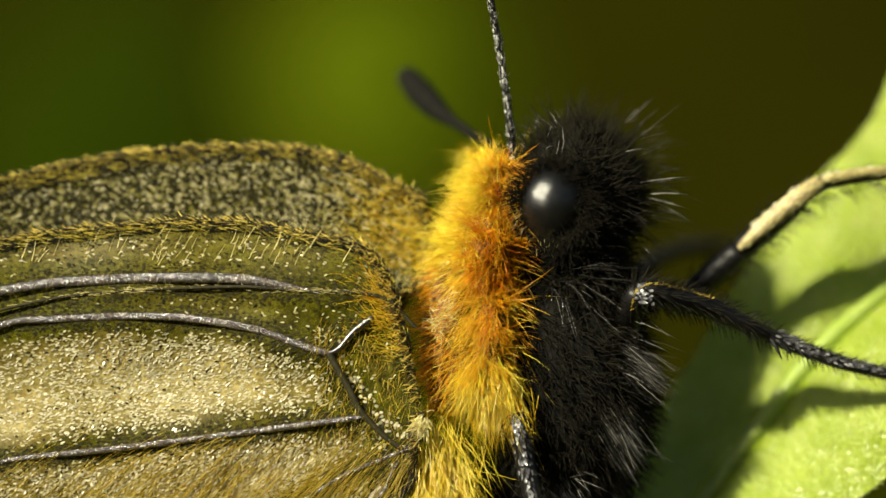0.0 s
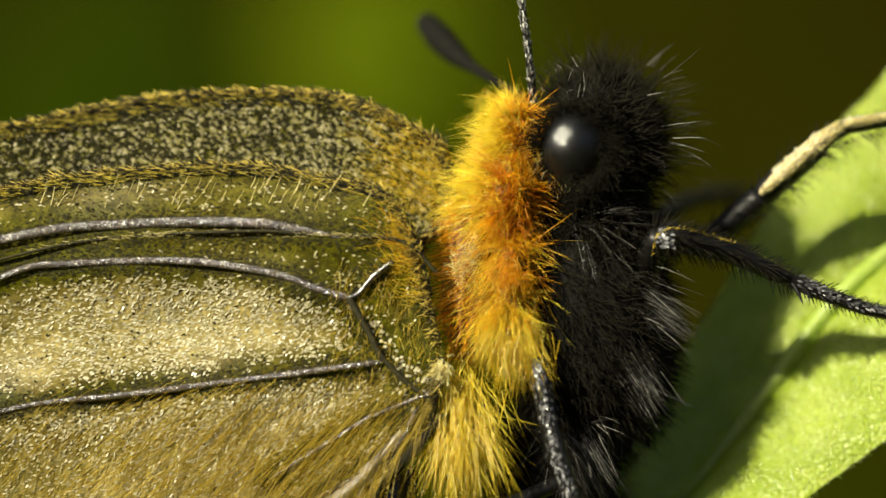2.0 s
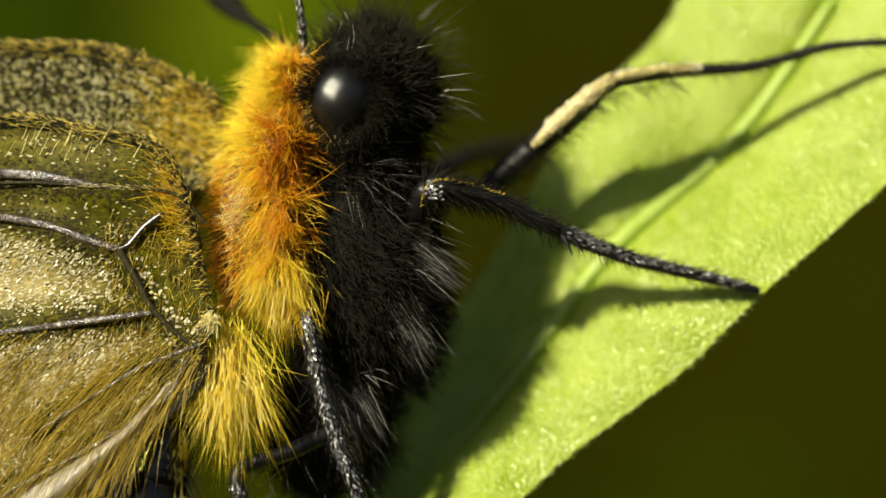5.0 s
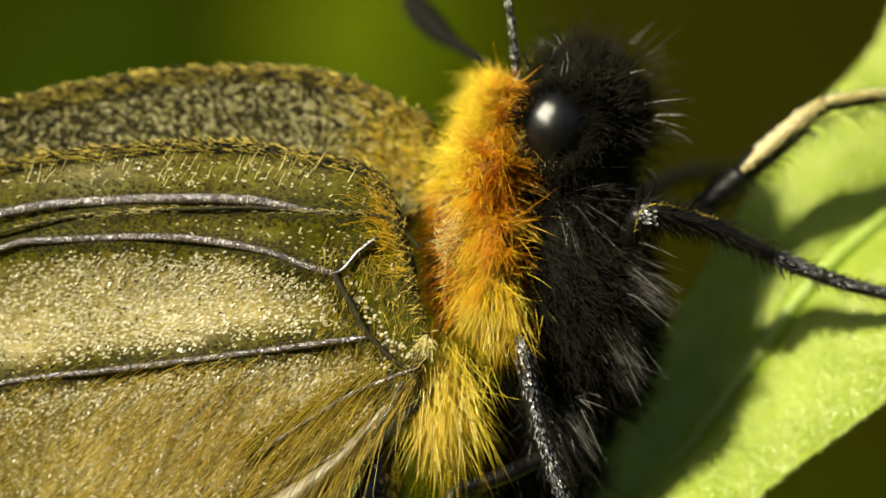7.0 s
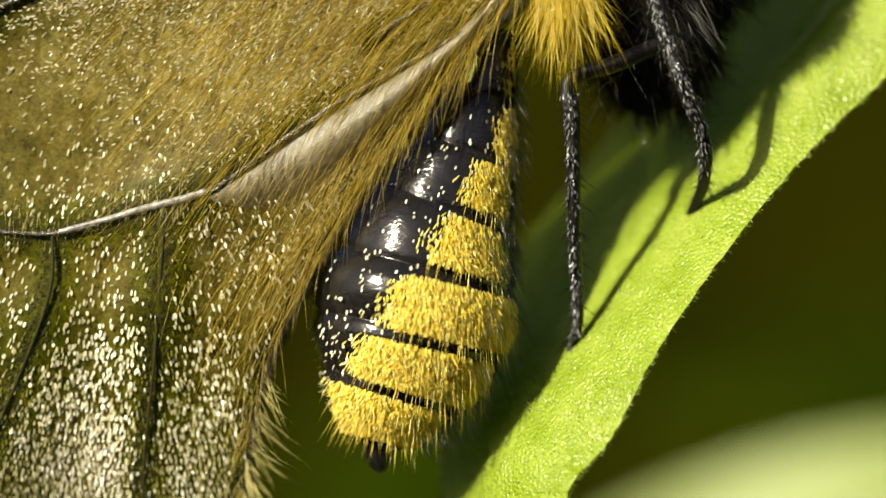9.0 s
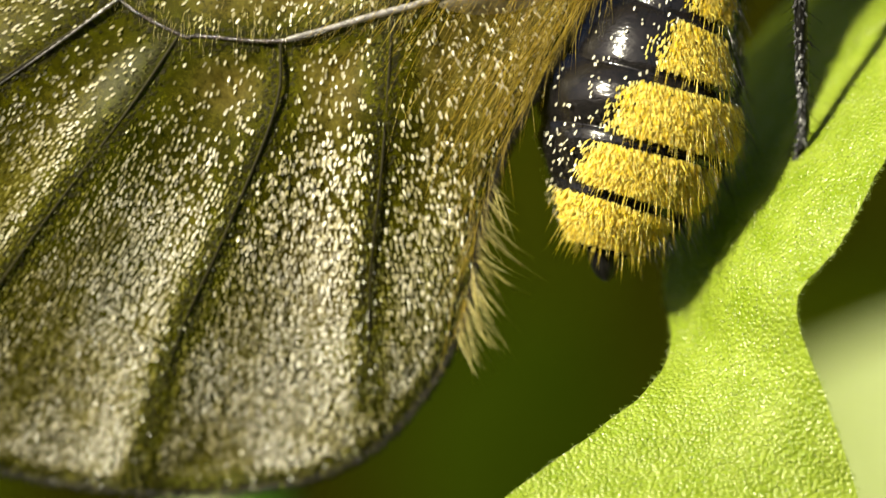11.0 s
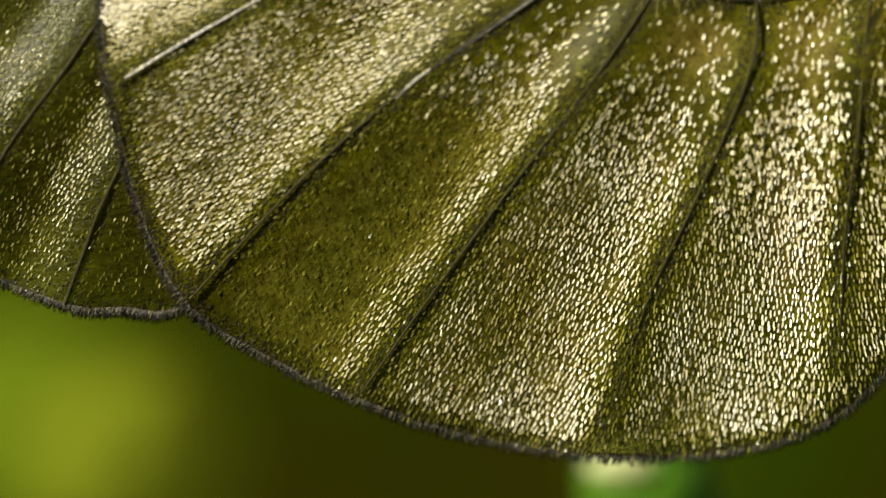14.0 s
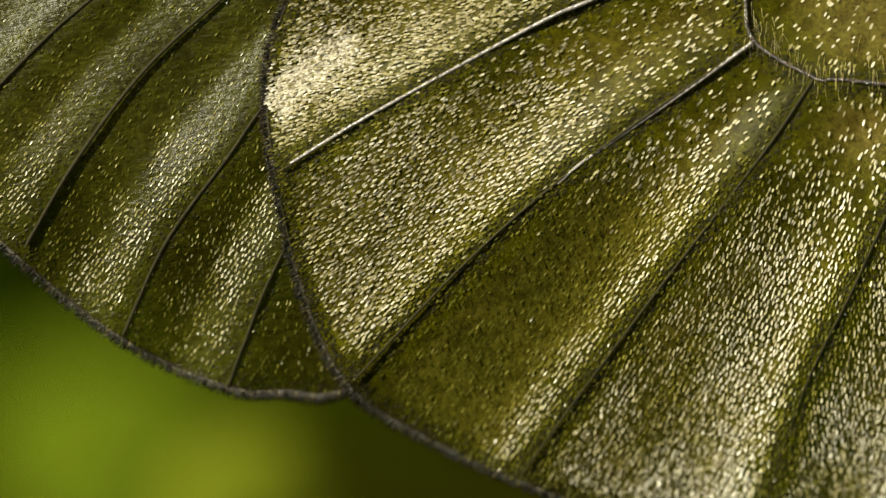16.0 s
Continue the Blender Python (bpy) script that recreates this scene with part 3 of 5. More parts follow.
        faces = [(i * m + j, i * m + j + 1, (i + 1) * m + j + 1, (i + 1) * m + j) for i in range(n - 1) for j in range(m - 1)]
        self.ob = mesh(name, verts, faces, skin, butterfly, label, tone.reshape(-1))

    def scatter(self, count, box, rng, density):
        u, v = rng.uniform(box[0], box[1], count), rng.uniform(box[2], box[3], count)
        keep = inside(self.edge, u, v)
        u, v = u[keep], v[keep]
        keep = rng.uniform(0, 1, len(u)) < density(u, v)
        return u[keep], v[keep]

    def frame_at(self, u, v):
        """Places, outward ways and normals towards the viewer."""
        e = 4.0
        d0, du, dv = self.depth(u, v), self.depth(u + e, v), self.depth(u, v + e)
        places = np.stack([u * U, d0 * MM, Z0 - v * U], 1)
        a = np.stack([np.full(len(u), e * U), (du - d0) * MM, np.zeros(len(u))], 1)
        b = np.stack([np.zeros(len(u)), (dv - d0) * MM, np.full(len(u), -e * U)], 1)
        nor = np.cross(a, b)
        nor /= np.linalg.norm(nor, axis=1)[:, None]
        nor = np.where(nor[:, 1:2] > 0, -nor, nor)
        return places, nor


def grain(u, v, size, seed):
    return np.array([noise.noise(Vector((a / size, b / size, seed))) for a, b in zip(u, v)])


def wings():
    rng = np.random.default_rng(11)
    fore = Wing("forewing", FORE_EDGE, FORE_VEINS, False, (-1250, 350), FORE_SKIN, "grey olive forewing, mostly hidden behind the hindwing")
    hind = Wing("hindwing", HIND_EDGE, HIND_VEINS, True, (-720, 480), HIND_SKIN, "olive translucent hindwing with dark veins and cream scales")

    def radial(u, v, spread=0.13, hub=(420, -150)):
        a = np.arctan2(v - hub[1], u - hub[0]) + rng.normal(0, spread, len(u))
        return np.stack([np.cos(a), np.zeros(len(u)), -np.sin(a)], 1)

    def cloth(wing, u, v, tone, length, width, label, seed, mat=CREAM_SCALE, spread=0.13, lift=0.25, hub=(420, -150)):
        at, nor = wing.frame_at(u, v)
        k = len(u)
        scales("scale_cover", at, radial(u, v, spread, hub), nor, rng.uniform(0.75, 1.2, k) * length * MM, rng.uniform(0.8, 1.2, k) * width * MM, mat, wing.ob, label, tone, lift, seed)

    def rows(wing, hub, r0, r1, du, dr):
        """A staggered lattice of scales in arcs about a hub."""
        out = []
        for i, r in enumerate(np.arange(r0, r1, dr)):
            a = np.arange(1.0, 3.3, du / r) + (i % 2) * du / r / 2
            out.append(np.stack([hub[0] + r * np.cos(a), hub[1] + r * np.sin(a)], 1))
        p = np.vstack(out)
        p += rng.normal(0, 1.5, p.shape) + 3.0 * np.stack([grain(p[:, 0], p[:, 1], 40, 7), grain(p[:, 0], p[:, 1], 40, 8)], 1)
        p = p[inside(wing.edge, p[:, 0], p[:, 1])]
        return p[:, 0], p[:, 1]

    def dressed(wing, u, v):
        """How brightly a place is dressed: dim along the veins and rim, the lit flank of each field painted brighter.
        """
        d, du, dv = near_lines(wing.lines, u, v)
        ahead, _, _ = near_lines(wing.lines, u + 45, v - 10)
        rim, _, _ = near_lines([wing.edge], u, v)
        # slope shading between the veins, put into the scales' tone; strongest on the forewing
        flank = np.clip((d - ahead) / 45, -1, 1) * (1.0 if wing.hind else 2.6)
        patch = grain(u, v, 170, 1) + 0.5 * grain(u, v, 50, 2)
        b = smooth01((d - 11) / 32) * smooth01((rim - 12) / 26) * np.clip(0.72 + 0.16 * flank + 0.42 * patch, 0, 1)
        if wing.hind:                              # the thinly dressed field between two of the outer veins
            low, high = (spline(HIND_VEINS[k][0], 14) for k in ("outer_vein_b", "outer_vein_c"))
            field = inside(np.vstack([low, high[::-1]]), u, v)
            strip = np.exp(-(near_lines([low], u + 40, v)[0] / 50) ** 2)
            b = np.where(field, b * (1 - smooth01((v - 780) / 160) * (1 - strip)), b)
        return b

    # outer half: regular rows
    hub = (-525, 185)                              # where the outer veins would meet
    u, v = rows(hind, hub, 420, 1500, 8.2, 10.8)
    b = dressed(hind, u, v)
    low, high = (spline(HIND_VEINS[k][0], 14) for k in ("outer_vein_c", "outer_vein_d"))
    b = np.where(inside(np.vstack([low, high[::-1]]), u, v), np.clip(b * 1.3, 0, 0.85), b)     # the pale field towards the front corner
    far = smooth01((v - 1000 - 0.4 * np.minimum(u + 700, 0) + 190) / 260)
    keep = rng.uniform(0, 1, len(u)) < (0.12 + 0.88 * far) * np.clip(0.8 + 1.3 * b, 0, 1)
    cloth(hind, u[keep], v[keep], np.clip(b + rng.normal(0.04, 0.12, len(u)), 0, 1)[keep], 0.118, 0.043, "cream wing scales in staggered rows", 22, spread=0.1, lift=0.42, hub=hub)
    # root half: fine specks and dark dust
    def panel(u, v):
        """Thin dress on the clear panel between the root vein and the body."""
        return 1 - 0.9 * inside(np.array([(10, 0), (84, -61), (200, -80), (200, 180), (150, 185), (64, 112)]), u, v)

    u, v = hind.scatter(105000, (-900, 200, -230, 760), rng, lambda u, v: panel(u, v) * (1 - 0.55 * smooth01((u + 200 - 0.5 * v) / 200)) * np.clip(dressed(hind, u, v) * 0.9, 0.02, 1) * (1 - 0.6 * smooth01((v - 235 + 0.12 * u) / 120)) * (0.15 + 0.85 * smooth01((v + 50) / 40)) * smooth01(1.3 - np.hypot(u - 420, v + 150) / 1150))
    cloth(hind, u, v, np.clip(rng.uniform(0.48, 0.8, len(u)) - 0.02 * smooth01((v - 150) / 150), 0, 1), 0.088, 0.042, "fine cream wing scales", 21, spread=0.45, lift=0.15)
    u, v = hind.scatter(26000, (-900, 200, -230, 620), rng, lambda u, v: (0.03 + 0.1 * np.exp(-(near_lines(hind.lines, u, v)[0] / 38) ** 2)) * panel(u, v) * smooth01((near_lines(hind.lines, u, v)[0] - 8) / 10) * smooth01(1.6 - v / 170) * smooth01(2.4 - np.hypot(u - 420, v + 150) / 600))
    cloth(hind, u, v, None, 0.09, 0.05, "dark wing dust", 25, DARK_SCALE, 0.6)
    u, v = hind.scatter(9000, (-820, 60, 110, 330), rng, lambda u, v: 0.55 * np.exp(-((v - 166 + 0.128 * u) / 34) ** 2) * smooth01((30 - u) / 120) * dressed(hind, u, v) ** 0.5)
    cloth(hind, u, v, rng.uniform(0.55, 0.82, len(u)), 0.09, 0.045, "cream scales below the middle vein", 37, spread=0.45, lift=0.15)
    u, v = hind.scatter(6500, (-1600, 50, 350, 1200), rng, lambda u, v: 0.5 * (0.25 + 0.75 * smooth01((v - 480) / 120)) * dressed(hind, u, v) ** 0.5 * smooth01((1000 + 0.4 * np.minimum(u + 700, 0) - v + 250) / 300))
    cloth(hind, u, v, rng.uniform(0.5, 0.9, len(u)), 0.14, 0.055, "scattered broad cream scales", 26, hub=hub)
    u, v = hind.scatter(3000, (-800, -360, 720, 1150), rng, lambda u, v: 0.75 * dressed(hind, u, v) ** 0.5 * (np.exp(-((u + 640) ** 2 + (v - 930) ** 2) / 120 ** 2) + np.exp(-((u + 450) / 55) ** 2 - ((v - 930) / 130) ** 2)))
    cloth(hind, u, v, rng.uniform(0.55, 0.95, len(u)), 0.12, 0.07, "crowded broad cream scales", 35, hub=hub)
    u, v = hind.scatter(9000, (-1840, -1640, 540, 800), rng, lambda u, v: np.exp(-(near_lines([np.array([(-1815.0, 690.0), (-1760.0, 640.0), (-1700.0, 600.0)])], u, v)[0] / 24) ** 2))
    cloth(hind, u, v, rng.uniform(0.85, 1.0, len(u)), 0.12, 0.045, "silky white scales at the wing's corner", 36, hub=hub)
    # the palest fields, next to the wing's front corner
    low, high = (spline(HIND_VEINS[k][0], 14) for k in ("outer_vein_c", "outer_vein_d"))
    for field, count, least, seed in ((np.vstack([low, high[::-1]]), 8000, 0.3, 33), (np.vstack([high, [(-1850, 600), (-1700, 380), (-1300, 300), (-1010, 350)]]), 24000, 0.42, 34)):
        u, v = hind.scatter(count, (-1850, -950, 300, 1200), rng, lambda u, v: inside(field, u, v) * np.clip(0.15 + dressed(hind, u, v) * smooth01((-u - 1050) / 300), 0, 1))
        cloth(hind, u, v, rng.uniform(least, 0.74, len(u)), 0.12, 0.042, "close pale scales", seed, lift=0.42, hub=hub)
    for wing, count, seed in ((hind, 330000, 28), (fore, 110000, 29)):
        u, v = wing.scatter(count, (-2600, 150, -200, 1480), rng, lambda u, v: smooth01((near_lines(wing.lines, u, v)[0] - 4) / 3) * np.exp(-(near_lines(wing.lines, u, v)[0] / 19) ** 2) + np.exp(-(near_lines([wing.edge], u, v)[0] / 23) ** 2))
        cloth(wing, u, v, None, 0.085, 0.035, "dark scales along the veins and rim", seed, DARK_SCALE, 0.35, 0.07)
    # forewing: green-white specks and dark dust on the front edge, silky rows on the tip half
    u, v = fore.scatter(62000, (-700, 210, -370, -80), rng, lambda u, v: np.clip(0.3 + 0.25 * grain(u, v, 90, 4) + 0.5 * grain(u, v, 9, 5), 0.05, 0.8) * (0.6 + 0.4 * smooth01((u + 480) / 420)))
    cloth(fore, u, v, rng.uniform(0.3, 0.72, len(u)), 0.09, 0.06, "greenish white forewing scales", 23, spread=0.4)
    u, v = fore.scatter(16000, (-700, 210, -370, -80), rng, lambda u, v: np.clip(0.45 + 0.6 * grain(u, v, 12, 15), 0, 1))
    cloth(fore, u, v, None, 0.16, 0.07, "dark forewing dust", 27, DARK_SCALE, 0.4)
    u, v = rows(fore, (-1034, -600), 900, 2600, 8, 10)
    # tone also carries the wrinkled skin's sheen, stronger lower down
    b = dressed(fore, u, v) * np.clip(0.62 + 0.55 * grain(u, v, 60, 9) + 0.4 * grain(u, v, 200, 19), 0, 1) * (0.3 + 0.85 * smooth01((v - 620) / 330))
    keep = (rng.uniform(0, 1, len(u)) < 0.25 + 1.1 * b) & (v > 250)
    cloth(fore, u[keep], v[keep], np.clip(b + rng.normal(0, 0.2, len(u)), 0, 1)[keep] * 0.9, 0.1, 0.028, "forewing scales toned with a silvery sheen", 24, hub=(-1034, -600))

    # fringes
    for wing, seed in ((hind, 31), (fore, 32)):
        i = rng.integers(1, 418, 12000)
        e = wing.edge[i] + (wing.edge[i + 1] - wing.edge[i]) * rng.uniform(0, 1, 12000)[:, None]
        d = wing.edge[i + 1] - wing.edge[i]
        out = np.stack([d[:, 1], np.zeros(len(i)), d[:, 0]], 1)
        out = out / np.linalg.norm(out, axis=1)[:, None]
        mid = np.array((-720, 0, -480)) if wing.hind else np.array((-1250, 0, -350))
        c = np.stack([e[:, 0], np.zeros(len(i)), -e[:, 1]], 1) - mid
        out = np.where((out * c).sum(1)[:, None] < 0, -out, out)
        front = (e[:, 1] < 200).astype(float)[:, None]
        way = out * (1 - 0.45 * front) + np.array((-1.0, -0.3, -0.1)) * (0.35 + 0.65 * front) + rng.normal(0, 0.25, (len(i), 3))
        roots = np.stack([e[:, 0] * U, wing.depth(e[:, 0], e[:, 1]) * MM, Z0 - e[:, 1] * U], 1)
        tone = np.clip(rng.uniform(0, 0.8, len(i)) + 0.45 * front[:, 0] * (rng.uniform(0, 1, len(i)) > 0.45), 0, 1)
        fur("fringe", roots, way, (rng.uniform(0.1, 0.3, len(i)) + 0.2 * front[:, 0]) * MM, 0.04, FRINGE, wing.ob, "dark fringe of short hairs", tone, seed=seed)
        tube("rim", [(q[0], q[1], float(wing.depth(q[0], q[1])) + 0.01) for q in wing.edge[5:415:6]], [0.03], DULL_VEIN, wing.ob, n=200, sides=6)

    # front edges: a dark band set with black and golden bristles that point outwards
    for wing, inner, seed in ((hind, 16, 331), (fore, 24, 332)):
        top = np.where((wing.edge[:, 1] < 60) & (wing.edge[:, 0] > -900) & (wing.edge[:, 0] < 150))[0]
        for share, mat, width, label in ((3200, DARK_BRISTLE, 0.034, "black bristles on the front edge"), (1500, GOLD_BRISTLE, 0.036, "golden bristles on the front edge")):
            i = top[rng.integers(0, len(top) - 1, share)]
            d = wing.edge[i + 1] - wing.edge[i]
            d = d / np.linalg.norm(d, axis=1)[:, None] * np.where(d[:, :1] > 0, -1, 1)
            e = wing.edge[i] + d * rng.uniform(0, 12, share)[:, None] + np.array((0, 1.0)) * (rng.uniform(0, 1, share) ** 1.5 * inner)[:, None]
            roots = np.stack([e[:, 0] * U, wing.depth(e[:, 0], e[:, 1]) * MM, Z0 - e[:, 1] * U], 1)
            way = np.stack([d[:, 0], np.full(share, -0.3), -d[:, 1] + 0.32], 1) + rng.normal(0, 0.16, (share, 3))
            fur("edge_bristle", roots, way, rng.uniform(0.18, 0.42, share) * MM, width, mat, wing.ob, label, bend=0.12, seed=seed)

    def hairs(wing, count, box, dens, way, length, label, seed, width=0.022, mat=WING_HAIR, spread=0.25, least=0.0, fan=False):
        u, v = wing.scatter(count, box, rng, dens)
        at, nor = wing.frame_at(u, v)
        k = len(u)
        w = np.array(way, float) + rng.normal(0, spread, (k, 3))
        if fan:
            a = np.arctan2(v - 60, u - 300)
            w = np.stack([np.cos(a), np.zeros(k), -np.sin(a)], 1) + np.array((-0.1, 0, -0.45)) + rng.normal(0, spread, (k, 3))
        fur("wing_hair", at, w + nor * 0.5, rng.uniform(0.5, 1.2, k) * length * MM, width, mat, wing.ob, label, rng.uniform(least, 1, k), bend=0.3, seed=seed)

    def by_root(u, v):
        return smooth01(1 - (np.hypot(u - 180, v - 260) - 120) / 800)

    hairs(hind, 13000, (-640, 200, 140, 760), lambda u, v: 0.7 * by_root(u, v) * smooth01((v - 110) / 120) * (1 - 0.6 * np.exp(-((v - 350 + 0.75 * u) / 45) ** 2)), (-0.55, 0, -1.0), 1.8, "long golden hairs near the wing's root", 41, 0.013, spread=0.16, least=0.3, fan=True)
    hairs(hind, 3600, (-480, 100, 300, 1150), lambda u, v: np.exp(-(near_lines([hind.edge[305:400]], u, v)[0] / 26) ** 2), (-0.3, 0, -1.0), 1.5, "long pale hairs along the inner edge", 42, 0.018)
    hairs(hind, 500, (-560, 40, -215, -150), lambda u, v: np.full(len(u), 0.16), (0.45, 0, 0.8), 0.7, "short pale hairs", 43, 0.026, PALE_HAIR, 0.1)
    hairs(hind, 5200, (-560, 130, -130, -75), lambda u, v: 0.6 * np.exp(-(near_lines([spline(HIND_VEINS["subcostal_vein"][0], 20)], u, v)[0] / 3.5) ** 2), (-1.0, 0, 0.25), 0.2, "pale bristles on a vein", 44, 0.034, PALE_HAIR, 0.12)
    hairs(hind, 5200, (0, 215, -205, 20), lambda u, v: smooth01(1.0 - np.hypot(u - 195, v + 90) / 170), (-0.6, 0, 0.5), 0.55, "orange hairs on the wing's root", 45, 0.018, ORANGE_HAIR, least=0.45)
    hairs(fore, 5200, (-60, 215, -350, -130), lambda u, v: 0.7 * smooth01(1.2 - np.hypot(u - 215, v + 245) / 200), (-0.7, 0, 0.55), 0.6, "golden hairs on the wing's root", 46, 0.016, ORANGE_HAIR, least=0.72)
    hairs(hind, 1500, (-20, 200, -60, 190), lambda u, v: np.full(len(u), 0.45), (-0.3, 0, -0.7), 0.5, "thin olive hairs", 47, 0.016, spread=0.35)
    u, v = hind.scatter(900, (10, 160, -40, 170), rng, lambda u, v: 0.5 * np.exp(-(np.abs(near_lines([spline(HIND_VEINS["root_vein"][0], 14)], u, v)[0] - 22) / 13) ** 2) * (u > 22 + 0.42 * v))
    cloth(hind, u, v, rng.uniform(0.6, 0.85, len(u)), 0.085, 0.075, "round pale scales along the root vein", 50, spread=0.6)
    hairs(hind, 4200, (-480, 60, 330, 980), lambda u, v: 0.6 * smooth01((v - 350 + 0.75 * u - 75) / 50) * smooth01((u + 440) / 200) * smooth01(1.2 - (v - 700) / 260), (-0.5, 0, -1.0), 1.5, "long tan hairs on the inner panel", 58, 0.018, spread=0.14, least=0.2)
    hairs(hind, 1500, (-1000, -450, 520, 700), lambda u, v: 0.4 * np.exp(-(near_lines([spline(HIND_VEINS["lower_cell_vein"][0], 40)], u, v + 25)[0] / 30) ** 2), (-0.1, 0, -1.0), 0.5, "fine pale hairs over the cell's lower vein", 581, 0.012, PALE_HAIR, 0.15)
    hairs(hind, 300, (-120, 150, 200, 460), lambda u, v: np.exp(-(near_lines([hind.edge[360:412]], u, v)[0] / 30) ** 2), (-0.5, -0.2, -1.0), 2.8, "long straight hairs over the abdomen", 59, 0.02, spread=0.1, least=0.3)
    # silky grey fold along the inner edge
    n, m = 80, 20
    course = spline([(98, 239, 9, 0.08), (28, 320, 17, 0.16), (-48, 388, 30, 0.26), (-126, 452, 46, 0.36), (-206, 514, 58, 0.36), (-282, 562, 58, 0.26), (-356, 592, 38, 0.14), (-430, 606, 8, 0.01)], n)
    way = np.gradient(course[:, :2], axis=0)
    side = np.stack([-way[:, 1], way[:, 0]], 1) / np.linalg.norm(way, axis=1)[:, None]
    across = np.linspace(-1, 1, m)
    u = course[:, :1] + side[:, :1] * course[:, 2:3] * across
    v = course[:, 1:2] + side[:, 1:] * course[:, 2:3] * across
    d = hind.depth(u, v) - course[:, 3:] * np.cos(across * math.pi / 2) ** 1.5 + 0.03
    verts = np.stack([u * U, d * MM, Z0 - v * U], -1).reshape(-1, 3)
    mesh("fold", verts, [(i * m + j, i * m + j + 1, (i + 1) * m + j + 1, (i + 1) * m + j) for i in range(n - 1) for j in range(m - 1)], FOLD, hind.ob, "silky grey wing fold")
    k = 85
    low = np.where((hind.edge[:, 0] > -425) & (hind.edge[:, 1] > 900) & (hind.edge[:, 1] < 1200))[0]
    i = low[rng.integers(0, len(low), k)]
    roots = np.stack([hind.edge[i, 0] * U, hind.depth(hind.edge[i, 0], hind.edge[i, 1]) * MM, Z0 - hind.edge[i, 1] * U], 1)
    fur("corner_hair", roots, np.stack([rng.normal(0.45, 0.3, k), rng.normal(-0.1, 0.2, k), rng.normal(-0.9, 0.15, k)], 1), rng.uniform(0.6, 2.0, k) * MM, 0.034, CREAM_HAIR, hind.ob, "long pale hairs at the inner corner", bend=0.45, pull=(0.6, -0.1, -0.1), seed=49)
    k = 110
    roots = np.array([P(*q) for q in np.stack([rng.normal(168, 8, k), rng.normal(128, 7, k), rng.normal(-0.1, 0.1, k)], 1)])
    fur("root_tuft", roots, np.stack([rng.normal(-0.3, 0.5, k), np.full(k, -0.5), rng.normal(-0.5, 0.5, k)], 1), rng.uniform(0.15, 0.4, k) * MM, 0.032, CREAM_HAIR, hind.ob, "cream yellow tuft", np.full(k, 0.8), seed=48)
    return hind, fore


CREAM_HAIR = fibre("cream_hair", [(0, (0.7, 0.6, 0.2)), (1, (0.9, 0.82, 0.4))], 0.35)
DARK_BRISTLE = fibre("black_bristle", [(0, (0.006, 0.006, 0.004)), (1, (0.02, 0.018, 0.01))], 0.5, 0.0, 0.2)
GOLD_BRISTLE = fibre("golden_bristle", [(0, (0.42, 0.33, 0.01)), (1, (0.85, 0.72, 0.12))], 0.32, 0.3)
FRINGE = fibre("dark_fringe", [(0, (0.008, 0.007, 0.005)), (0.75, (0.026, 0.022, 0.012)), (1, (0.75, 0.58, 0.12))], 0.5, 0.0, 0.2)
HIND, FORE = wings()


def coat(name, centre, radii, count, keep, length, width, mat, parent, label, lay=(0, 0, -0.5), spread=0.35, tone=None, seed=1, turn=0.0, bend=0.35, tousle=0.0, rise=1.0):
    """Fur on an oval body; keep(d) chooses by the unit direction (u right, depth, up)."""
    rng = np.random.default_rng(seed)
    d = rng.normal(0, 1, (count, 3))
    d /= np.linalg.norm(d, axis=1)[:, None]
    d = d[keep(d)]
    r = np.array(radii) * MM
    c, s = math.cos(radians(turn)), math.sin(radians(turn))
    rot = np.array(((c, 0, -s), (0, 1, 0), (s, 0, c)))
    roots = (d * r * 0.97) @ rot.T + np.array(P(*centre))
    nor = (d / r)
    nor = (nor / np.linalg.norm(nor, axis=1)[:, None]) @ rot.T
    ways = nor * rise + np.array(lay) + rng.normal(0, spread, d.shape)
    if tousle:                                              # hairs lean together in small locks
        ways += tousle * np.array([noise.noise_vector(Vector(q) * 3600) for q in roots])
    k = len(d)
    t = None if tone is None else np.clip(tone(d) + rng.normal(0, 0.2, k), 0, 1)
    return fur(name, roots, ways, rng.uniform(0.45, 1.35, k) * length * MM, width, mat, parent, label, t, bend, seed=seed)


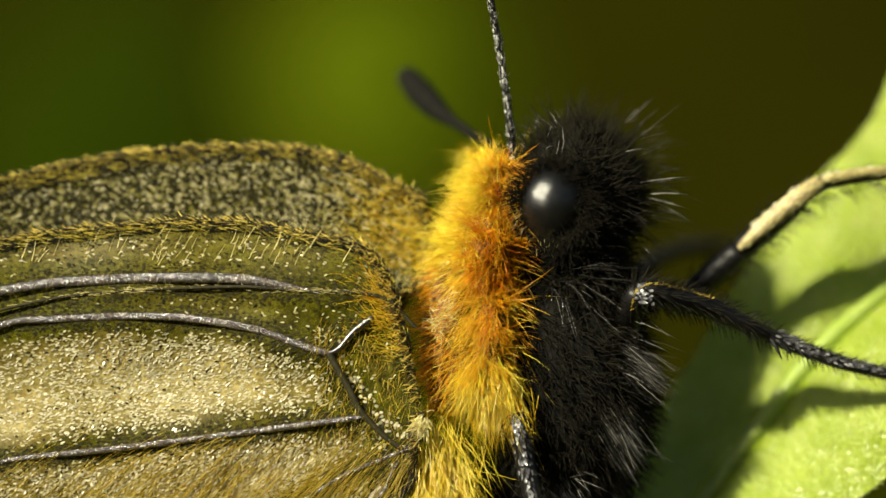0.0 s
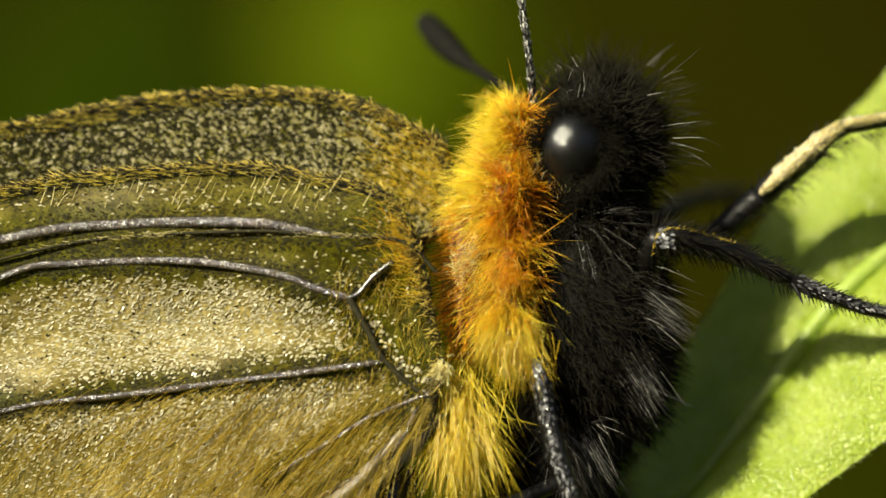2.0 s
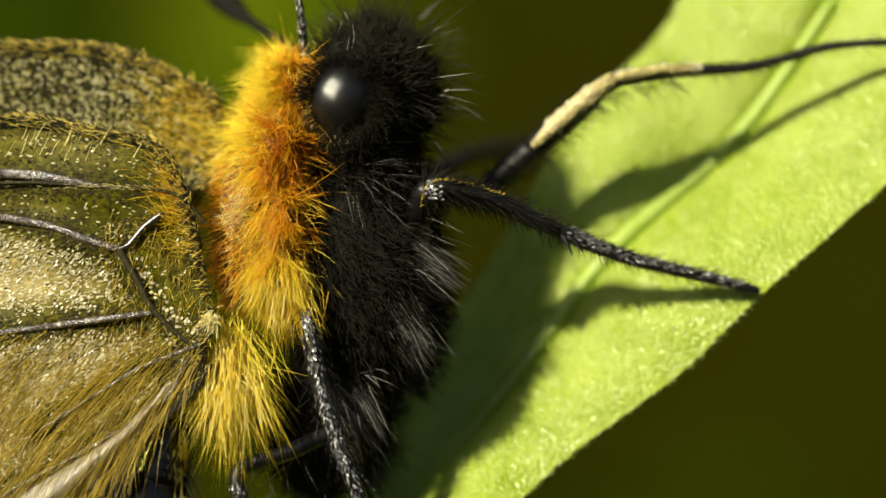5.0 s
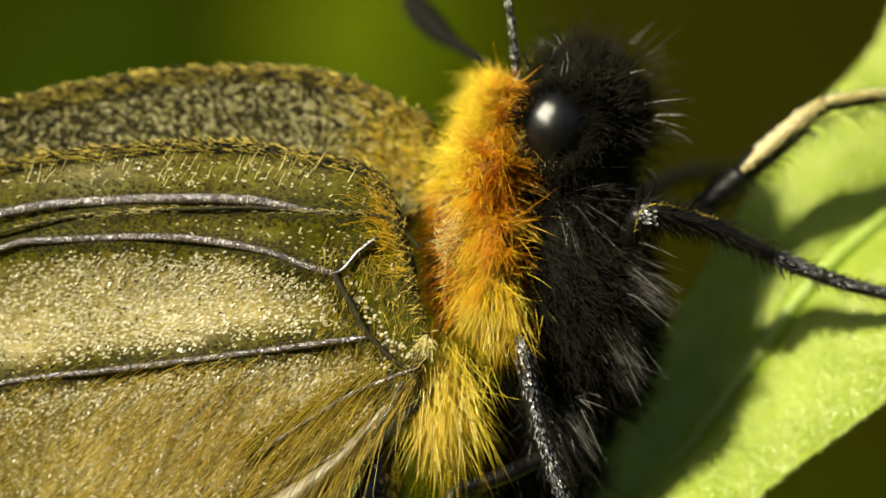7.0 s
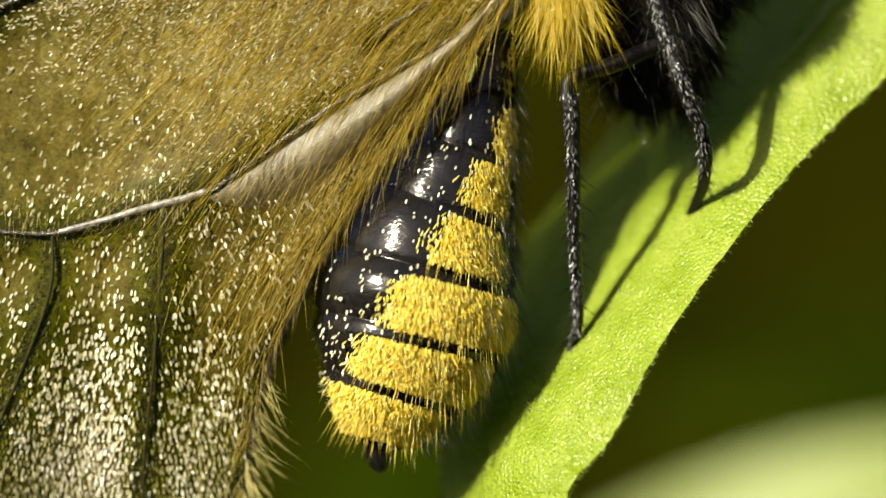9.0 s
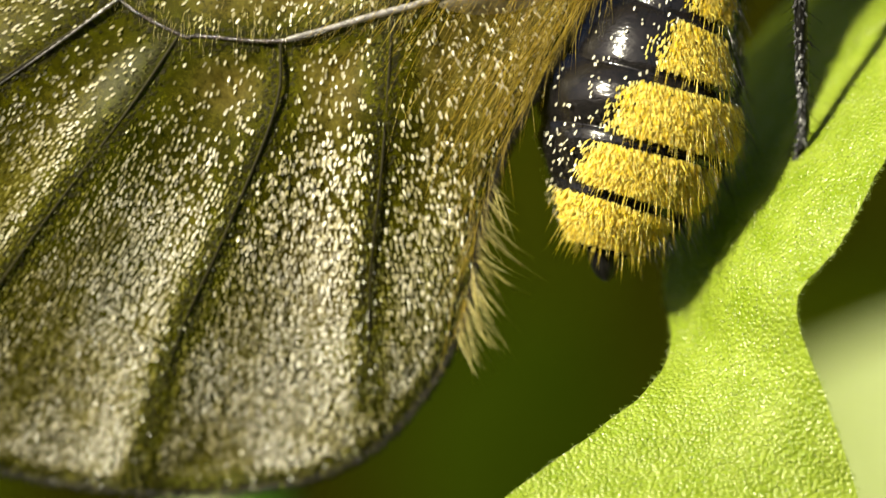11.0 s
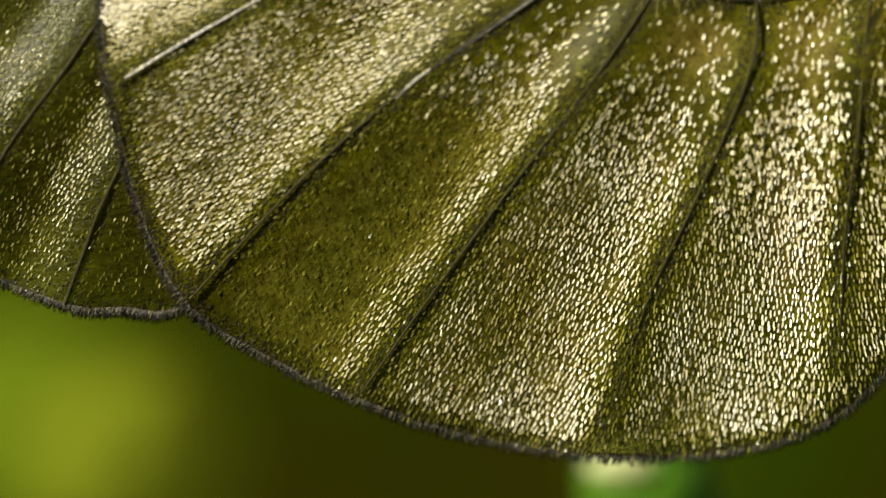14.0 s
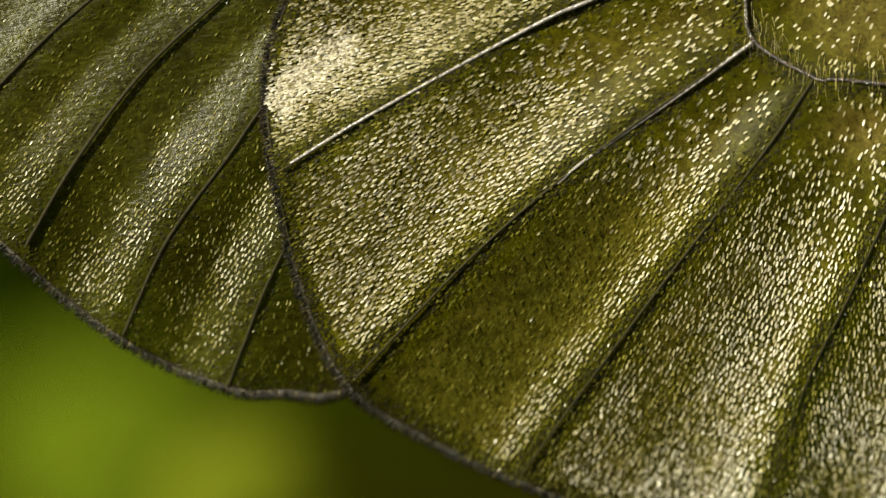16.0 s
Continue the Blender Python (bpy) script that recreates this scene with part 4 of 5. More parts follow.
def body():
    thorax = ball("thorax", (428, 45, 2.3), (2.0, 2.0, 3.3), DARK_SKIN, butterfly, "black hairy thorax", 8)
    coat("thorax_hair", (428, 45, 2.3), (2.05, 2.1, 3.35), 9000, lambda d: (d[:, 1] < 0.5), 0.65, 0.028, BLACK_HAIR, thorax, "short black hair", (0.35, 0, -0.5), 0.6, seed=51, turn=8, tousle=0.8)
    coat("flank_hair", (448, 150, 1.8), (1.7, 1.9, 2.5), 36, lambda d: (d[:, 1] < -0.05) & (d[:, 0] > 0.4), 1.2, 0.02, GLINT_HAIR, thorax, "long glinting black hair", (0.9, 0, -0.9), 0.25, seed=52, bend=0.2, tousle=0.8)
    coat("hip_hair", (400, 260, 1.6), (1.0, 1.6, 1.0), 70, lambda d: (d[:, 1] < -0.1), 1.0, 0.018, GLINT_HAIR, thorax, "thin glinting hair at the hips", (0.4, 0, -0.6), 0.5, seed=58)
    rng = np.random.default_rng(59)
    for place, way, k, seed in (((535, 15), (0.85, -0.1, -0.5), 110, 591), ((500, 120), (0.6, -0.1, -0.8), 130, 592), ((415, 270), (0.5, -0.1, -0.75), 80, 593)):
        roots = np.array([P(u, v, d) for u, v, d in zip(rng.normal(place[0], 20, k), rng.normal(place[1], 26, k), rng.normal(0.75, 0.15, k))])
        fur("flank_lock", roots, np.array(way) + rng.normal(0, 0.14, (k, 3)), rng.uniform(0.6, 1.5, k) * MM, 0.014, GLINT_HAIR, thorax, "lock of glinting grey hair", rng.uniform(0.3, 1, k), 0.15, seed=seed)
    hip = ball("hip", (372, 318, 3.0), (1.5, 1.5, 1.9), DARK_SKIN, butterfly, "black hairy hip", -10)
    coat("hip_coat", (372, 318, 3.0), (1.55, 1.55, 1.95), 3200, lambda d: (d[:, 1] < 0.4), 0.7, 0.026, BLACK_HAIR, hip, "short black hair", (0.1, 0, -0.7), 0.5, seed=584, tousle=1.0)
    coat("hip_glint", (345, 360, 2.6), (1.6, 1.5, 1.6), 90, lambda d: (d[:, 1] < -0.1) & (d[:, 2] < 0.3), 1.2, 0.013, GLINT_HAIR, hip, "thin glinting hair", (0.2, 0, -0.7), 0.5, seed=585, bend=0.2)
    collar = ball("collar", (285, -110, 2.0), (0.55, 1.6, 2.2), RUST, butterfly, "orange hairy collar", -4)
    for place, radii, lay, tone, seed in (
            ((298, -268, 1.9), (0.5, 1.1, 0.9), (-0.55, -0.15, 0.5), lambda d: 0.3 + 0.7 * smooth01((0.5 - d[:, 0]) / 1.0), 53),
            ((276, -170, 1.7), (0.8, 1.5, 1.1), (-0.6, -0.3, 0.1), lambda d: 0.16 + 0.8 * smooth01((-d[:, 0] + 0.15) / 0.8), 55),
            ((292, -62, 1.7), (0.62, 1.6, 0.95), (-0.35, -0.25, -0.5), lambda d: 0.3 + 0.5 * smooth01(-d[:, 0] + 0.2), 56),
            ((290, 30, 1.7), (0.72, 1.6, 0.8), (-0.1, -0.2, -1.0), lambda d: 0.66 + 0.34 * smooth01(-d[:, 2] + 0.4), 57)):
        ball("lobe", place, radii, RUST, collar, lumps=0.15, rings=16)
        coat("ruff", place, radii, 6000, lambda d: (d[:, 1] < 0.35), 0.85, 0.023, ORANGE_HAIR, collar, "orange to yellow hair", lay, 0.3, tone, seed, bend=0.5, tousle=2.2, rise=0.55)
        coat("stray_hair", place, radii, 420, lambda d: (d[:, 1] < 0.2), 1.35, 0.02, ORANGE_HAIR, collar, "long stray yellow hair", lay, 0.55, lambda d, f=tone: f(d) + 0.3, seed + 300, bend=0.5, tousle=1.2)
    rng = np.random.default_rng(541)
    k = 260                                                 # drooping ends of the ruff over the leg's base
    roots = np.array([P(u, v, d) for u, v, d in zip(rng.normal(305, 22, k), rng.normal(75, 18, k), rng.normal(0.1, 0.15, k))])
    fur("ruff_end", roots, np.stack([rng.normal(0.15, 0.3, k), rng.normal(-0.2, 0.2, k), rng.normal(-1.0, 0.2, k)], 1), rng.uniform(0.5, 1.4, k) * MM, 0.024, ORANGE_HAIR, collar, "golden hair ends", rng.uniform(0.6, 1.0, k), 0.4, seed=542)
    joint = ball("wing_joint", (222, -30, 1.7), (0.75, 1.1, 2.0), RUST, butterfly, "brown hairy joint of the wings", -6, 0.15)
    coat("joint_hair", (222, -30, 1.5), (0.75, 1.1, 2.0), 1500, lambda d: (d[:, 1] < 0.2), 0.6, 0.018, ORANGE_HAIR, joint, "thin golden hair", (-0.7, -0.2, -0.3), 0.5, lambda d: 0.5 + 0.3 * d[:, 0], 581, tousle=1.2)
    k = 70
    rng = np.random.default_rng(582)
    roots = np.array([P(u, v, d) for u, v, d in zip(rng.normal(208, 14, k), rng.normal(-66, 20, k), rng.normal(0.25, 0.1, k))])
    fur("joint_tuft", roots, np.stack([rng.normal(-0.3, 0.6, k), rng.normal(-0.6, 0.2, k), rng.normal(-0.2, 0.6, k)], 1), rng.uniform(0.12, 0.45, k) * MM, 0.026, CREAM_HAIR, joint, "cream tuft", rng.uniform(0.1, 1, k), 0.3, seed=583)
    # yellow tuft below the wing's root
    rng = np.random.default_rng(54)
    k = 950
    a = rng.normal(0, 0.4, k)
    roots = np.array([P(u, v, d) for u, v, d in zip(rng.normal(205, 22, k), rng.normal(200, 32, k), rng.normal(0.6, 0.25, k))])
    ways = np.stack([np.sin(a) + 0.05, rng.normal(-0.25, 0.2, k), -np.cos(a)], 1)
    fur("tuft", roots, ways, rng.uniform(0.9, 2.6, k) * MM, 0.022, ORANGE_HAIR, butterfly, "bright yellow hair tuft", rng.uniform(0.8, 1.0, k), 0.25, seed=54)


PALE_DUST = fibre("pale_dust", [(0, (0.05, 0.05, 0.05)), (0.6, (0.2, 0.2, 0.19)), (1, (0.7, 0.69, 0.66))], 0.35, 0.0)
# Black hair whose glints are put in as grey tones.
GLINT_HAIR = fibre("glint_toned_hair", [(0, (0.02, 0.02, 0.02)), (0.7, (0.09, 0.085, 0.08)), (1, (0.4, 0.38, 0.34))], 0.18, 0.0)
body()


def compound_eye(centre, radii, parent):
    """A dark eye studded with rows of small round lenses."""
    rings, count = 251, 4200
    a = np.linspace(0.001, math.pi - 0.001, rings)[:, None] * np.ones((1, 500))
    b = np.linspace(0, 2 * math.pi, 500, endpoint=False)[None, :] * np.ones((rings, 1))
    tree = kdtree.KDTree(count)
    for i in range(count):                                  # lenses on a spiral
        h, q = 1 - (2 * i + 1) / count, i * 2.399963
        w = math.sqrt(1 - h * h)
        tree.insert((w * math.cos(q), w * math.sin(q), h), i)
    tree.balance()
    best = np.array([tree.find((math.sin(p) * math.cos(q), math.sin(p) * math.sin(q), math.cos(p)))[2] ** 2 for p, q in zip(a.ravel(), b.ravel())]).reshape(a.shape)
    swell = 1 - 9.0 * best
    x, y, z = np.sin(a) * np.cos(b) * radii[0], np.sin(a) * np.sin(b) * radii[1], np.cos(a) * radii[2]
    c = np.array(P(*centre))
    verts = np.stack([x, y, z], -1) * swell[..., None] * MM + c
    m = 500
    faces = [(i * m + k, (i + 1) * m + k, (i + 1) * m + (k + 1) % m, i * m + (k + 1) % m) for i in range(rings - 1) for k in range(m)]
    return mesh("eye", verts.reshape(-1, 3), faces, EYE, parent, "dark compound eye with a pale glint")


def head():
    skull = ball("head", (450, -275, 2.2), (1.4, 1.65, 1.7), DARK_SKIN, butterfly, "black bristly head", 12)
    coat("head_hair", (450, -275, 2.2), (1.45, 1.7, 1.75), 4500, lambda d: (d[:, 1] < 0.6) & (d @ np.array((-0.42, -0.9, -0.1)) < 0.9), 0.5, 0.03, BLACK_HAIR, skull, "short black hair", (0.2, 0, 0.35), 0.5, seed=61, bend=0.15, tousle=1.5)
    coat("head_bristle", (450, -275, 2.2), (1.45, 1.7, 1.75), 1500, lambda d: (d[:, 1] < 0.6) & (d @ np.array((-0.42, -0.9, -0.1)) < 0.86), 1.2, 0.032, BLACK_HAIR, skull, "bristling black hair", (0.25, 0, 0.3), 0.45, seed=67, bend=0.12, tousle=1.6)
    coat("neck_hair", (440, -130, 2.2), (1.3, 1.6, 0.9), 2600, lambda d: (d[:, 1] < 0.5), 0.7, 0.034, BLACK_HAIR, skull, "black hair on the neck", (0.2, 0, -0.2), 0.5, seed=64, tousle=1.0)
    coat("crown_glints", (420, -330, 1.6), (1.2, 1.4, 1.2), 260, lambda d: (d[:, 1] < 0.1) & (d[:, 2] > -0.1) & (d[:, 0] < 0.1), 0.45, 0.017, GLINT_HAIR, skull, "short glinting bristles", (0, 0, 0.3), 0.5, seed=65)
    coat("face_hair", (520, -300, 2.2), (1.1, 1.6, 1.6), 120, lambda d: (d[:, 0] > 0.1), 1.05, 0.016, GLINT_HAIR, skull, "long black bristles", (0.7, 0, 0.1), 0.3, seed=62, bend=0.15)
    coat("cheek_hair", (440, -112, 1.6), (1.0, 1.5, 0.8), 150, lambda d: (d[:, 1] < -0.2), 1.0, 0.015, GLINT_HAIR, skull, "pale glinting hairs on the cheek", (0.9, 0, -0.6), 0.3, seed=66, bend=0.2)
    compound_eye((400, -258, 0.6), (0.84, 0.76, 0.95), skull)
    rng = np.random.default_rng(68)
    k = 420
    a = np.radians(rng.uniform(-115, 75, k))
    roots = np.array([P(406 + 78 * math.cos(q), -262 - 84 * math.sin(q), 0.05) for q in a]) + rng.normal(0, 0.12, (k, 3)) * MM
    fur("brow", roots, np.stack([-np.cos(a) * 0.8 - 0.2, np.full(k, -0.35), -np.sin(a) * 0.6 + 0.25], 1) + rng.normal(0, 0.4, (k, 3)), rng.uniform(0.25, 0.75, k) * MM, 0.026, BLACK_HAIR, skull, "black brow hair", bend=0.3, tone=np.zeros(k), seed=681)
    for k, a0, a1, size, mat, label in ((240, -80, 80, 0.8, BLACK_HAIR, "black lashes round the eye"), (420, 60, 180, 0.5, BLACK_HAIR, "black lashes round the eye"), (260, 150, 330, 0.32, BLACK_HAIR, "black lashes round the eye"), (34, 185, 300, 0.26, CREAM_HAIR, "pale lashes below the eye")):
        a = np.radians(rng.uniform(a0, a1, k))
        way = np.stack([np.cos(a) * 0.6 - 0.5 * (mat is BLACK_HAIR), np.full(k, -0.6), np.sin(a)], 1)
        roots = np.array([P(400 + 62 * math.cos(q), -258 - 69 * math.sin(q), 0.35) for q in a]) + rng.normal(0, 0.07, (k, 3)) * MM
        fur("lash", roots, way + rng.normal(0, 0.35, (k, 3)), rng.uniform(0.4, 1.3, k) * size * MM, 0.024 if mat is BLACK_HAIR else 0.016, mat, skull, label, bend=0.35, seed=69)
    near = tube("antenna", [(330, -340, 1.4), (322, -421, 1.2), (308, -521, 0.9), (290, -621, 0.6), (262, -780, 0.3), (225, -920, 0.0)], [0.11, 0.09, 0.08, 0.08, 0.1, 0.22, 0.24], BLACK, butterfly, "thin black antenna dusted with white scales", n=60)
    rng = np.random.default_rng(63)
    k = 420
    c = spline([(330, -340, 1.4), (322, -421, 1.2), (308, -521, 0.9), (290, -621, 0.6), (262, -780, 0.3)], 200)[rng.integers(0, 199, k)]
    a = rng.uniform(math.pi, 2 * math.pi, k)
    nor = np.stack([np.cos(a), np.sin(a), np.zeros(k)], 1)
    at = np.array([P(*q) for q in c]) + nor * 0.085 * MM
    scales("antenna_dust", at, np.tile((-0.1, 0, 1.0), (k, 1)) + rng.normal(0, 0.2, (k, 3)), nor, rng.uniform(0.07, 0.12, k) * MM, rng.uniform(0.03, 0.05, k) * MM, PALE_DUST, near, "white dust of scales")
    tube("antenna", [(330, -335, 2.6), (300, -362, 3.4), (248, -395, 4.6), (203, -428, 5.6), (168, -462, 6.2), (130, -508, 6.8)], [0.12, 0.1, 0.1, 0.14, 0.3, 0.36, 0.26], DARK_SKIN, butterfly, "black antenna with a thick club", n=60)


head()


def limb(name, pts, radii, mats, cuts, label, hair=0.35, seed=70, dust=None):
    """A leg: its curve cut into joints, each a mesh; short bristles on each."""
    c = spline(pts, 121)
    total = np.linspace(0, 1, 121)
    parent = None
    for i, (a, b) in enumerate(zip(cuts[:-1], cuts[1:])):
        pick = c[(total >= a - 0.012) & (total <= b + 0.02)]
        step = pick[np.linspace(0, len(pick) - 1, 8).astype(int)]
        r = np.interp(np.linspace(a, b, 8), np.linspace(0, 1, len(radii)), radii)
        swell = 1 + 0.14 * np.sin(np.linspace(0, math.pi, 8))
        ob = tube(name if i == 0 else ("tibia", "tarsus", "tarsus", "tarsus", "tarsus", "tarsus", "claw")[min(i - 1, 6)], [tuple(q) for q in step], list(r * swell * 0.92), mats[min(i, len(mats) - 1)], butterfly if i == 0 else parent, label if i == 0 else "", n=26, sides=10)
        parent = parent or ob
    rng = np.random.default_rng(seed)
    k = int(900 * hair)
    j = rng.integers(2, 118, k)
    rr = np.interp(total[j], np.linspace(0, 1, len(radii)), radii)
    tan = np.array([P(*q) for q in c[j + 1]]) - np.array([P(*q) for q in c[j - 1]])
    tan /= np.linalg.norm(tan, axis=1)[:, None]
    x = rng.normal(0, 1, (k, 3))
    x -= (x * tan).sum(1)[:, None] * tan
    x /= np.linalg.norm(x, axis=1)[:, None]
    fur("bristles", np.array([P(*q) for q in c[j]]) + x * rr[:, None] * 0.9 * MM, x + tan * 0.8, rng.uniform(0.15, 0.45, k) * (0.4 + rr / max(radii)) * MM, 0.025, BLACK_HAIR, parent, "short black bristles", bend=0.1, seed=seed)
    if dust:                                                # count, from, to, colour: pale scales on the lit side
        k, a, b, mat = dust
        j = rng.integers(int(120 * a) + 1, int(120 * b) - 1, k)
        rr = np.interp(total[j], np.linspace(0, 1, len(radii)), radii)
        tan = np.array([P(*q) for q in c[j + 1]]) - np.array([P(*q) for q in c[j - 1]])
        tan /= np.linalg.norm(tan, axis=1)[:, None]
        x = np.array((-0.35, -0.75, 0.6)) + rng.normal(0, 0.4, (k, 3))
        x -= (x * tan).sum(1)[:, None] * tan
        x /= np.linalg.norm(x, axis=1)[:, None]
        base = np.array([P(*q) for q in c[j]]) + (np.array([P(*q) for q in c[j + 1]]) - np.array([P(*q) for q in c[j]])) * rng.uniform(0, 1, k)[:, None]
        scales("dusting", base + x * rr[:, None] * 1.0 * MM, tan + rng.normal(0, 0.2, (k, 3)), x, rng.uniform(0.08, 0.14, k) * MM, rng.uniform(0.035, 0.06, k) * MM, mat, parent, "pale dust of scales", rng.uniform(0.3, 1, k), 0.3, seed)
    return parent


GREY_SCALE = fibre("grey_scale", [(0, (0.015, 0.015, 0.016)), (0.8, (0.07, 0.07, 0.078)), (1, (0.26, 0.26, 0.27))], 0.3, 0.0)


def legs():
    limb("foreleg", [(520, 40, 2.0), (530, -40, 1.3), (556, -104, 0.3), (600, -96, 0.4), (680, -76, 0.8), (791, -25, 1.2), (900, 18, 1.5), (1020, 48, 1.7), (1141, 78, 1.8)],
         [0.34, 0.34, 0.36, 0.3, 0.28, 0.2, 0.16, 0.14, 0.1], [BLACK], (0, 0.25, 0.62, 0.72, 0.8, 0.88, 0.95, 1.0), "black bristly foreleg reaching to the leaf's edge", 1.9, 71, (420, 0.62, 0.98, GREY_SCALE))
    near = [ob for ob in butterfly.children if ob.name.startswith("foreleg")][0]
    for pts in ([(786, -22, 1.1), (798, -4, 1.0), (806, 16, 0.95)], [(800, -20, 1.1), (814, -6, 1.05), (820, 6, 1.0)]):
        tube("spur", pts, [0.07, 0.045, 0.012], BLACK, near, "pointed black spur", n=16, sides=8)
    rng = np.random.default_rng(78)
    c = spline([(536, -70, 0.2), (545, -104, -0.05), (575, -118, 0.0), (640, -104, 0.35), (700, -86, 0.65)], 200)[rng.integers(0, 199, 90)]
    fur("knee_crest", np.array([P(*q) for q in c]), np.stack([rng.normal(0.6, 0.3, 90), rng.normal(-0.5, 0.3, 90), rng.normal(0.5, 0.3, 90)], 1), rng.uniform(0.06, 0.17, 90) * MM, 0.022, WING_HAIR, near, "tan hair crest over the knee", rng.uniform(0.3, 1, 90), 0.1, seed=79)
    # greyish knee, its bright glint painted with a patch of pale scales
    k = 34
    roots = np.array([P(u, v, d) for u, v, d in zip(rng.normal(556, 8, k), rng.normal(-100, 8, k), rng.normal(-0.12, 0.04, k))])
    scales("knee_glint", roots, np.array((0.8, 0, -0.3)) + rng.normal(0, 0.3, (k, 3)), np.tile((-0.2, -0.95, 0.2), (k, 1)), rng.uniform(0.08, 0.14, k) * MM, rng.uniform(0.05, 0.08, k) * MM, GREY_SCALE, near, "silvery knee with a painted glint", rng.uniform(0.6, 1, k), 0.3, 80)
    far = limb("foreleg", [(640, -90, 3.2), (731, -170, 2.8), (811, -240, 2.5), (881, -295, 2.5), (1001, -315, 2.8), (1131, -325, 3.1), (1269, -360, 3.1), (1400, -370, 3.0)],
         [0.28, 0.33, 0.3, 0.18, 0.15, 0.12, 0.1, 0.08], [BLACK], (0, 0.15, 0.43, 0.57, 0.66, 0.78, 0.9, 1.0), "black and cream foreleg with long hair below", 1.0, 72, (500, 0.2, 0.62, CREAM_SCALE))
    for pts, rr in (([(735, -180, 2.45), (780, -222, 2.3), (830, -265, 2.25), (878, -302, 2.3)], [0.08, 0.2, 0.22, 0.13]), ([(884, -303, 2.35), (950, -316, 2.5), (1020, -322, 2.75)], [0.11, 0.12, 0.08])):
        tube("pale_flank", pts, rr, PALE_LEG, far, "cream flank of the leg", n=30)
        k = 420
        c = spline(pts, 200)
        j = np.random.default_rng(761).integers(0, 198, k)
        way = np.array([P(*q) for q in c[j + 1]]) - np.array([P(*q) for q in c[j]])
        r = np.interp(j / 199, np.linspace(0, 1, len(rr)), rr)
        a = np.random.default_rng(762).uniform(0.15, 1.0, k) * math.pi
        out = np.stack([-0.6 * np.cos(a), -np.sin(a), 0.8 * np.cos(a)], 1)
        fur("flank_hair", np.array([P(*q) for q in c[j]]) + out * (r * 0.8)[:, None] * MM, way / np.linalg.norm(way, axis=1)[:, None] + 0.35 * out, np.random.default_rng(763).uniform(0.12, 0.3, k) * MM, 0.03, CREAM_HAIR, far, "short cream hair", np.random.default_rng(764).uniform(0, 1, k), 0.15, seed=765)
    rng = np.random.default_rng(76)
    c = spline([(700, -130, 2.9), (790, -205, 2.6), (875, -270, 2.6), (990, -300, 2.9)], 200)[rng.integers(0, 199, 130)]
    fur("long_hair", np.array([P(*q) for q in c]), np.stack([rng.normal(0.75, 0.25, 130), rng.normal(0, 0.3, 130), rng.normal(-0.6, 0.25, 130)], 1), rng.uniform(0.3, 0.8, 130) * MM, 0.022, BLACK_HAIR, far, "long dark hairs below", bend=0.1, seed=77)
    limb("middle_leg", [(335, 110, 0.2), (341, 140, 0.0), (361, 240, -0.1), (391, 340, -0.2), (412, 400, -0.2), (452, 498, 0.4), (456, 568, 1.2), (438, 625, 2.0), (410, 680, 2.6)],
         [0.2, 0.26, 0.24, 0.22, 0.2, 0.17, 0.15, 0.12, 0.09], [BLACK], (0, 0.1, 0.5, 0.62, 0.72, 0.82, 0.92, 1.0), "black middle leg with pale dust", 0.4, 73, (520, 0.05, 0.75, GREY_SCALE))
    limb("hind_leg", [(378, 330, 1.2), (300, 365, 0.8), (217, 395, 0.6), (219, 450, 0.5), (222, 548, 0.6), (227, 718, 1.2), (232, 818, 1.6), (216, 890, 2.0), (160, 985, 2.3)],
         [0.2, 0.2, 0.2, 0.19, 0.18, 0.16, 0.13, 0.11, 0.08], [BLACK], (0, 0.2, 0.58, 0.7, 0.78, 0.86, 0.94, 1.0), "black hind leg dusted with grey scales", 0.35, 74, (420, 0.3, 0.9, GREY_SCALE))
    limb("middle_leg", [(540, -120, 5), (610, -165, 8), (680, -185, 10), (740, -190, 11)], [0.2, 0.18, 0.15, 0.1], [BLACK], (0, 0.5, 1.0), "black leg on the far side", 0.5, 75)


legs()


AXIS = [(88, 300, 2.0), (50, 453, 2.0), (16, 563, 2.0), (-26, 673, 2.1), (-58, 793, 2.1), (-82, 893, 2.0), (-106, 975, 2.0), (-122, 1040, 2.1)]
GIRTH = [0.6, 1.1, 1.55, 2.2, 2.6, 2.25, 1.6, 0.75]


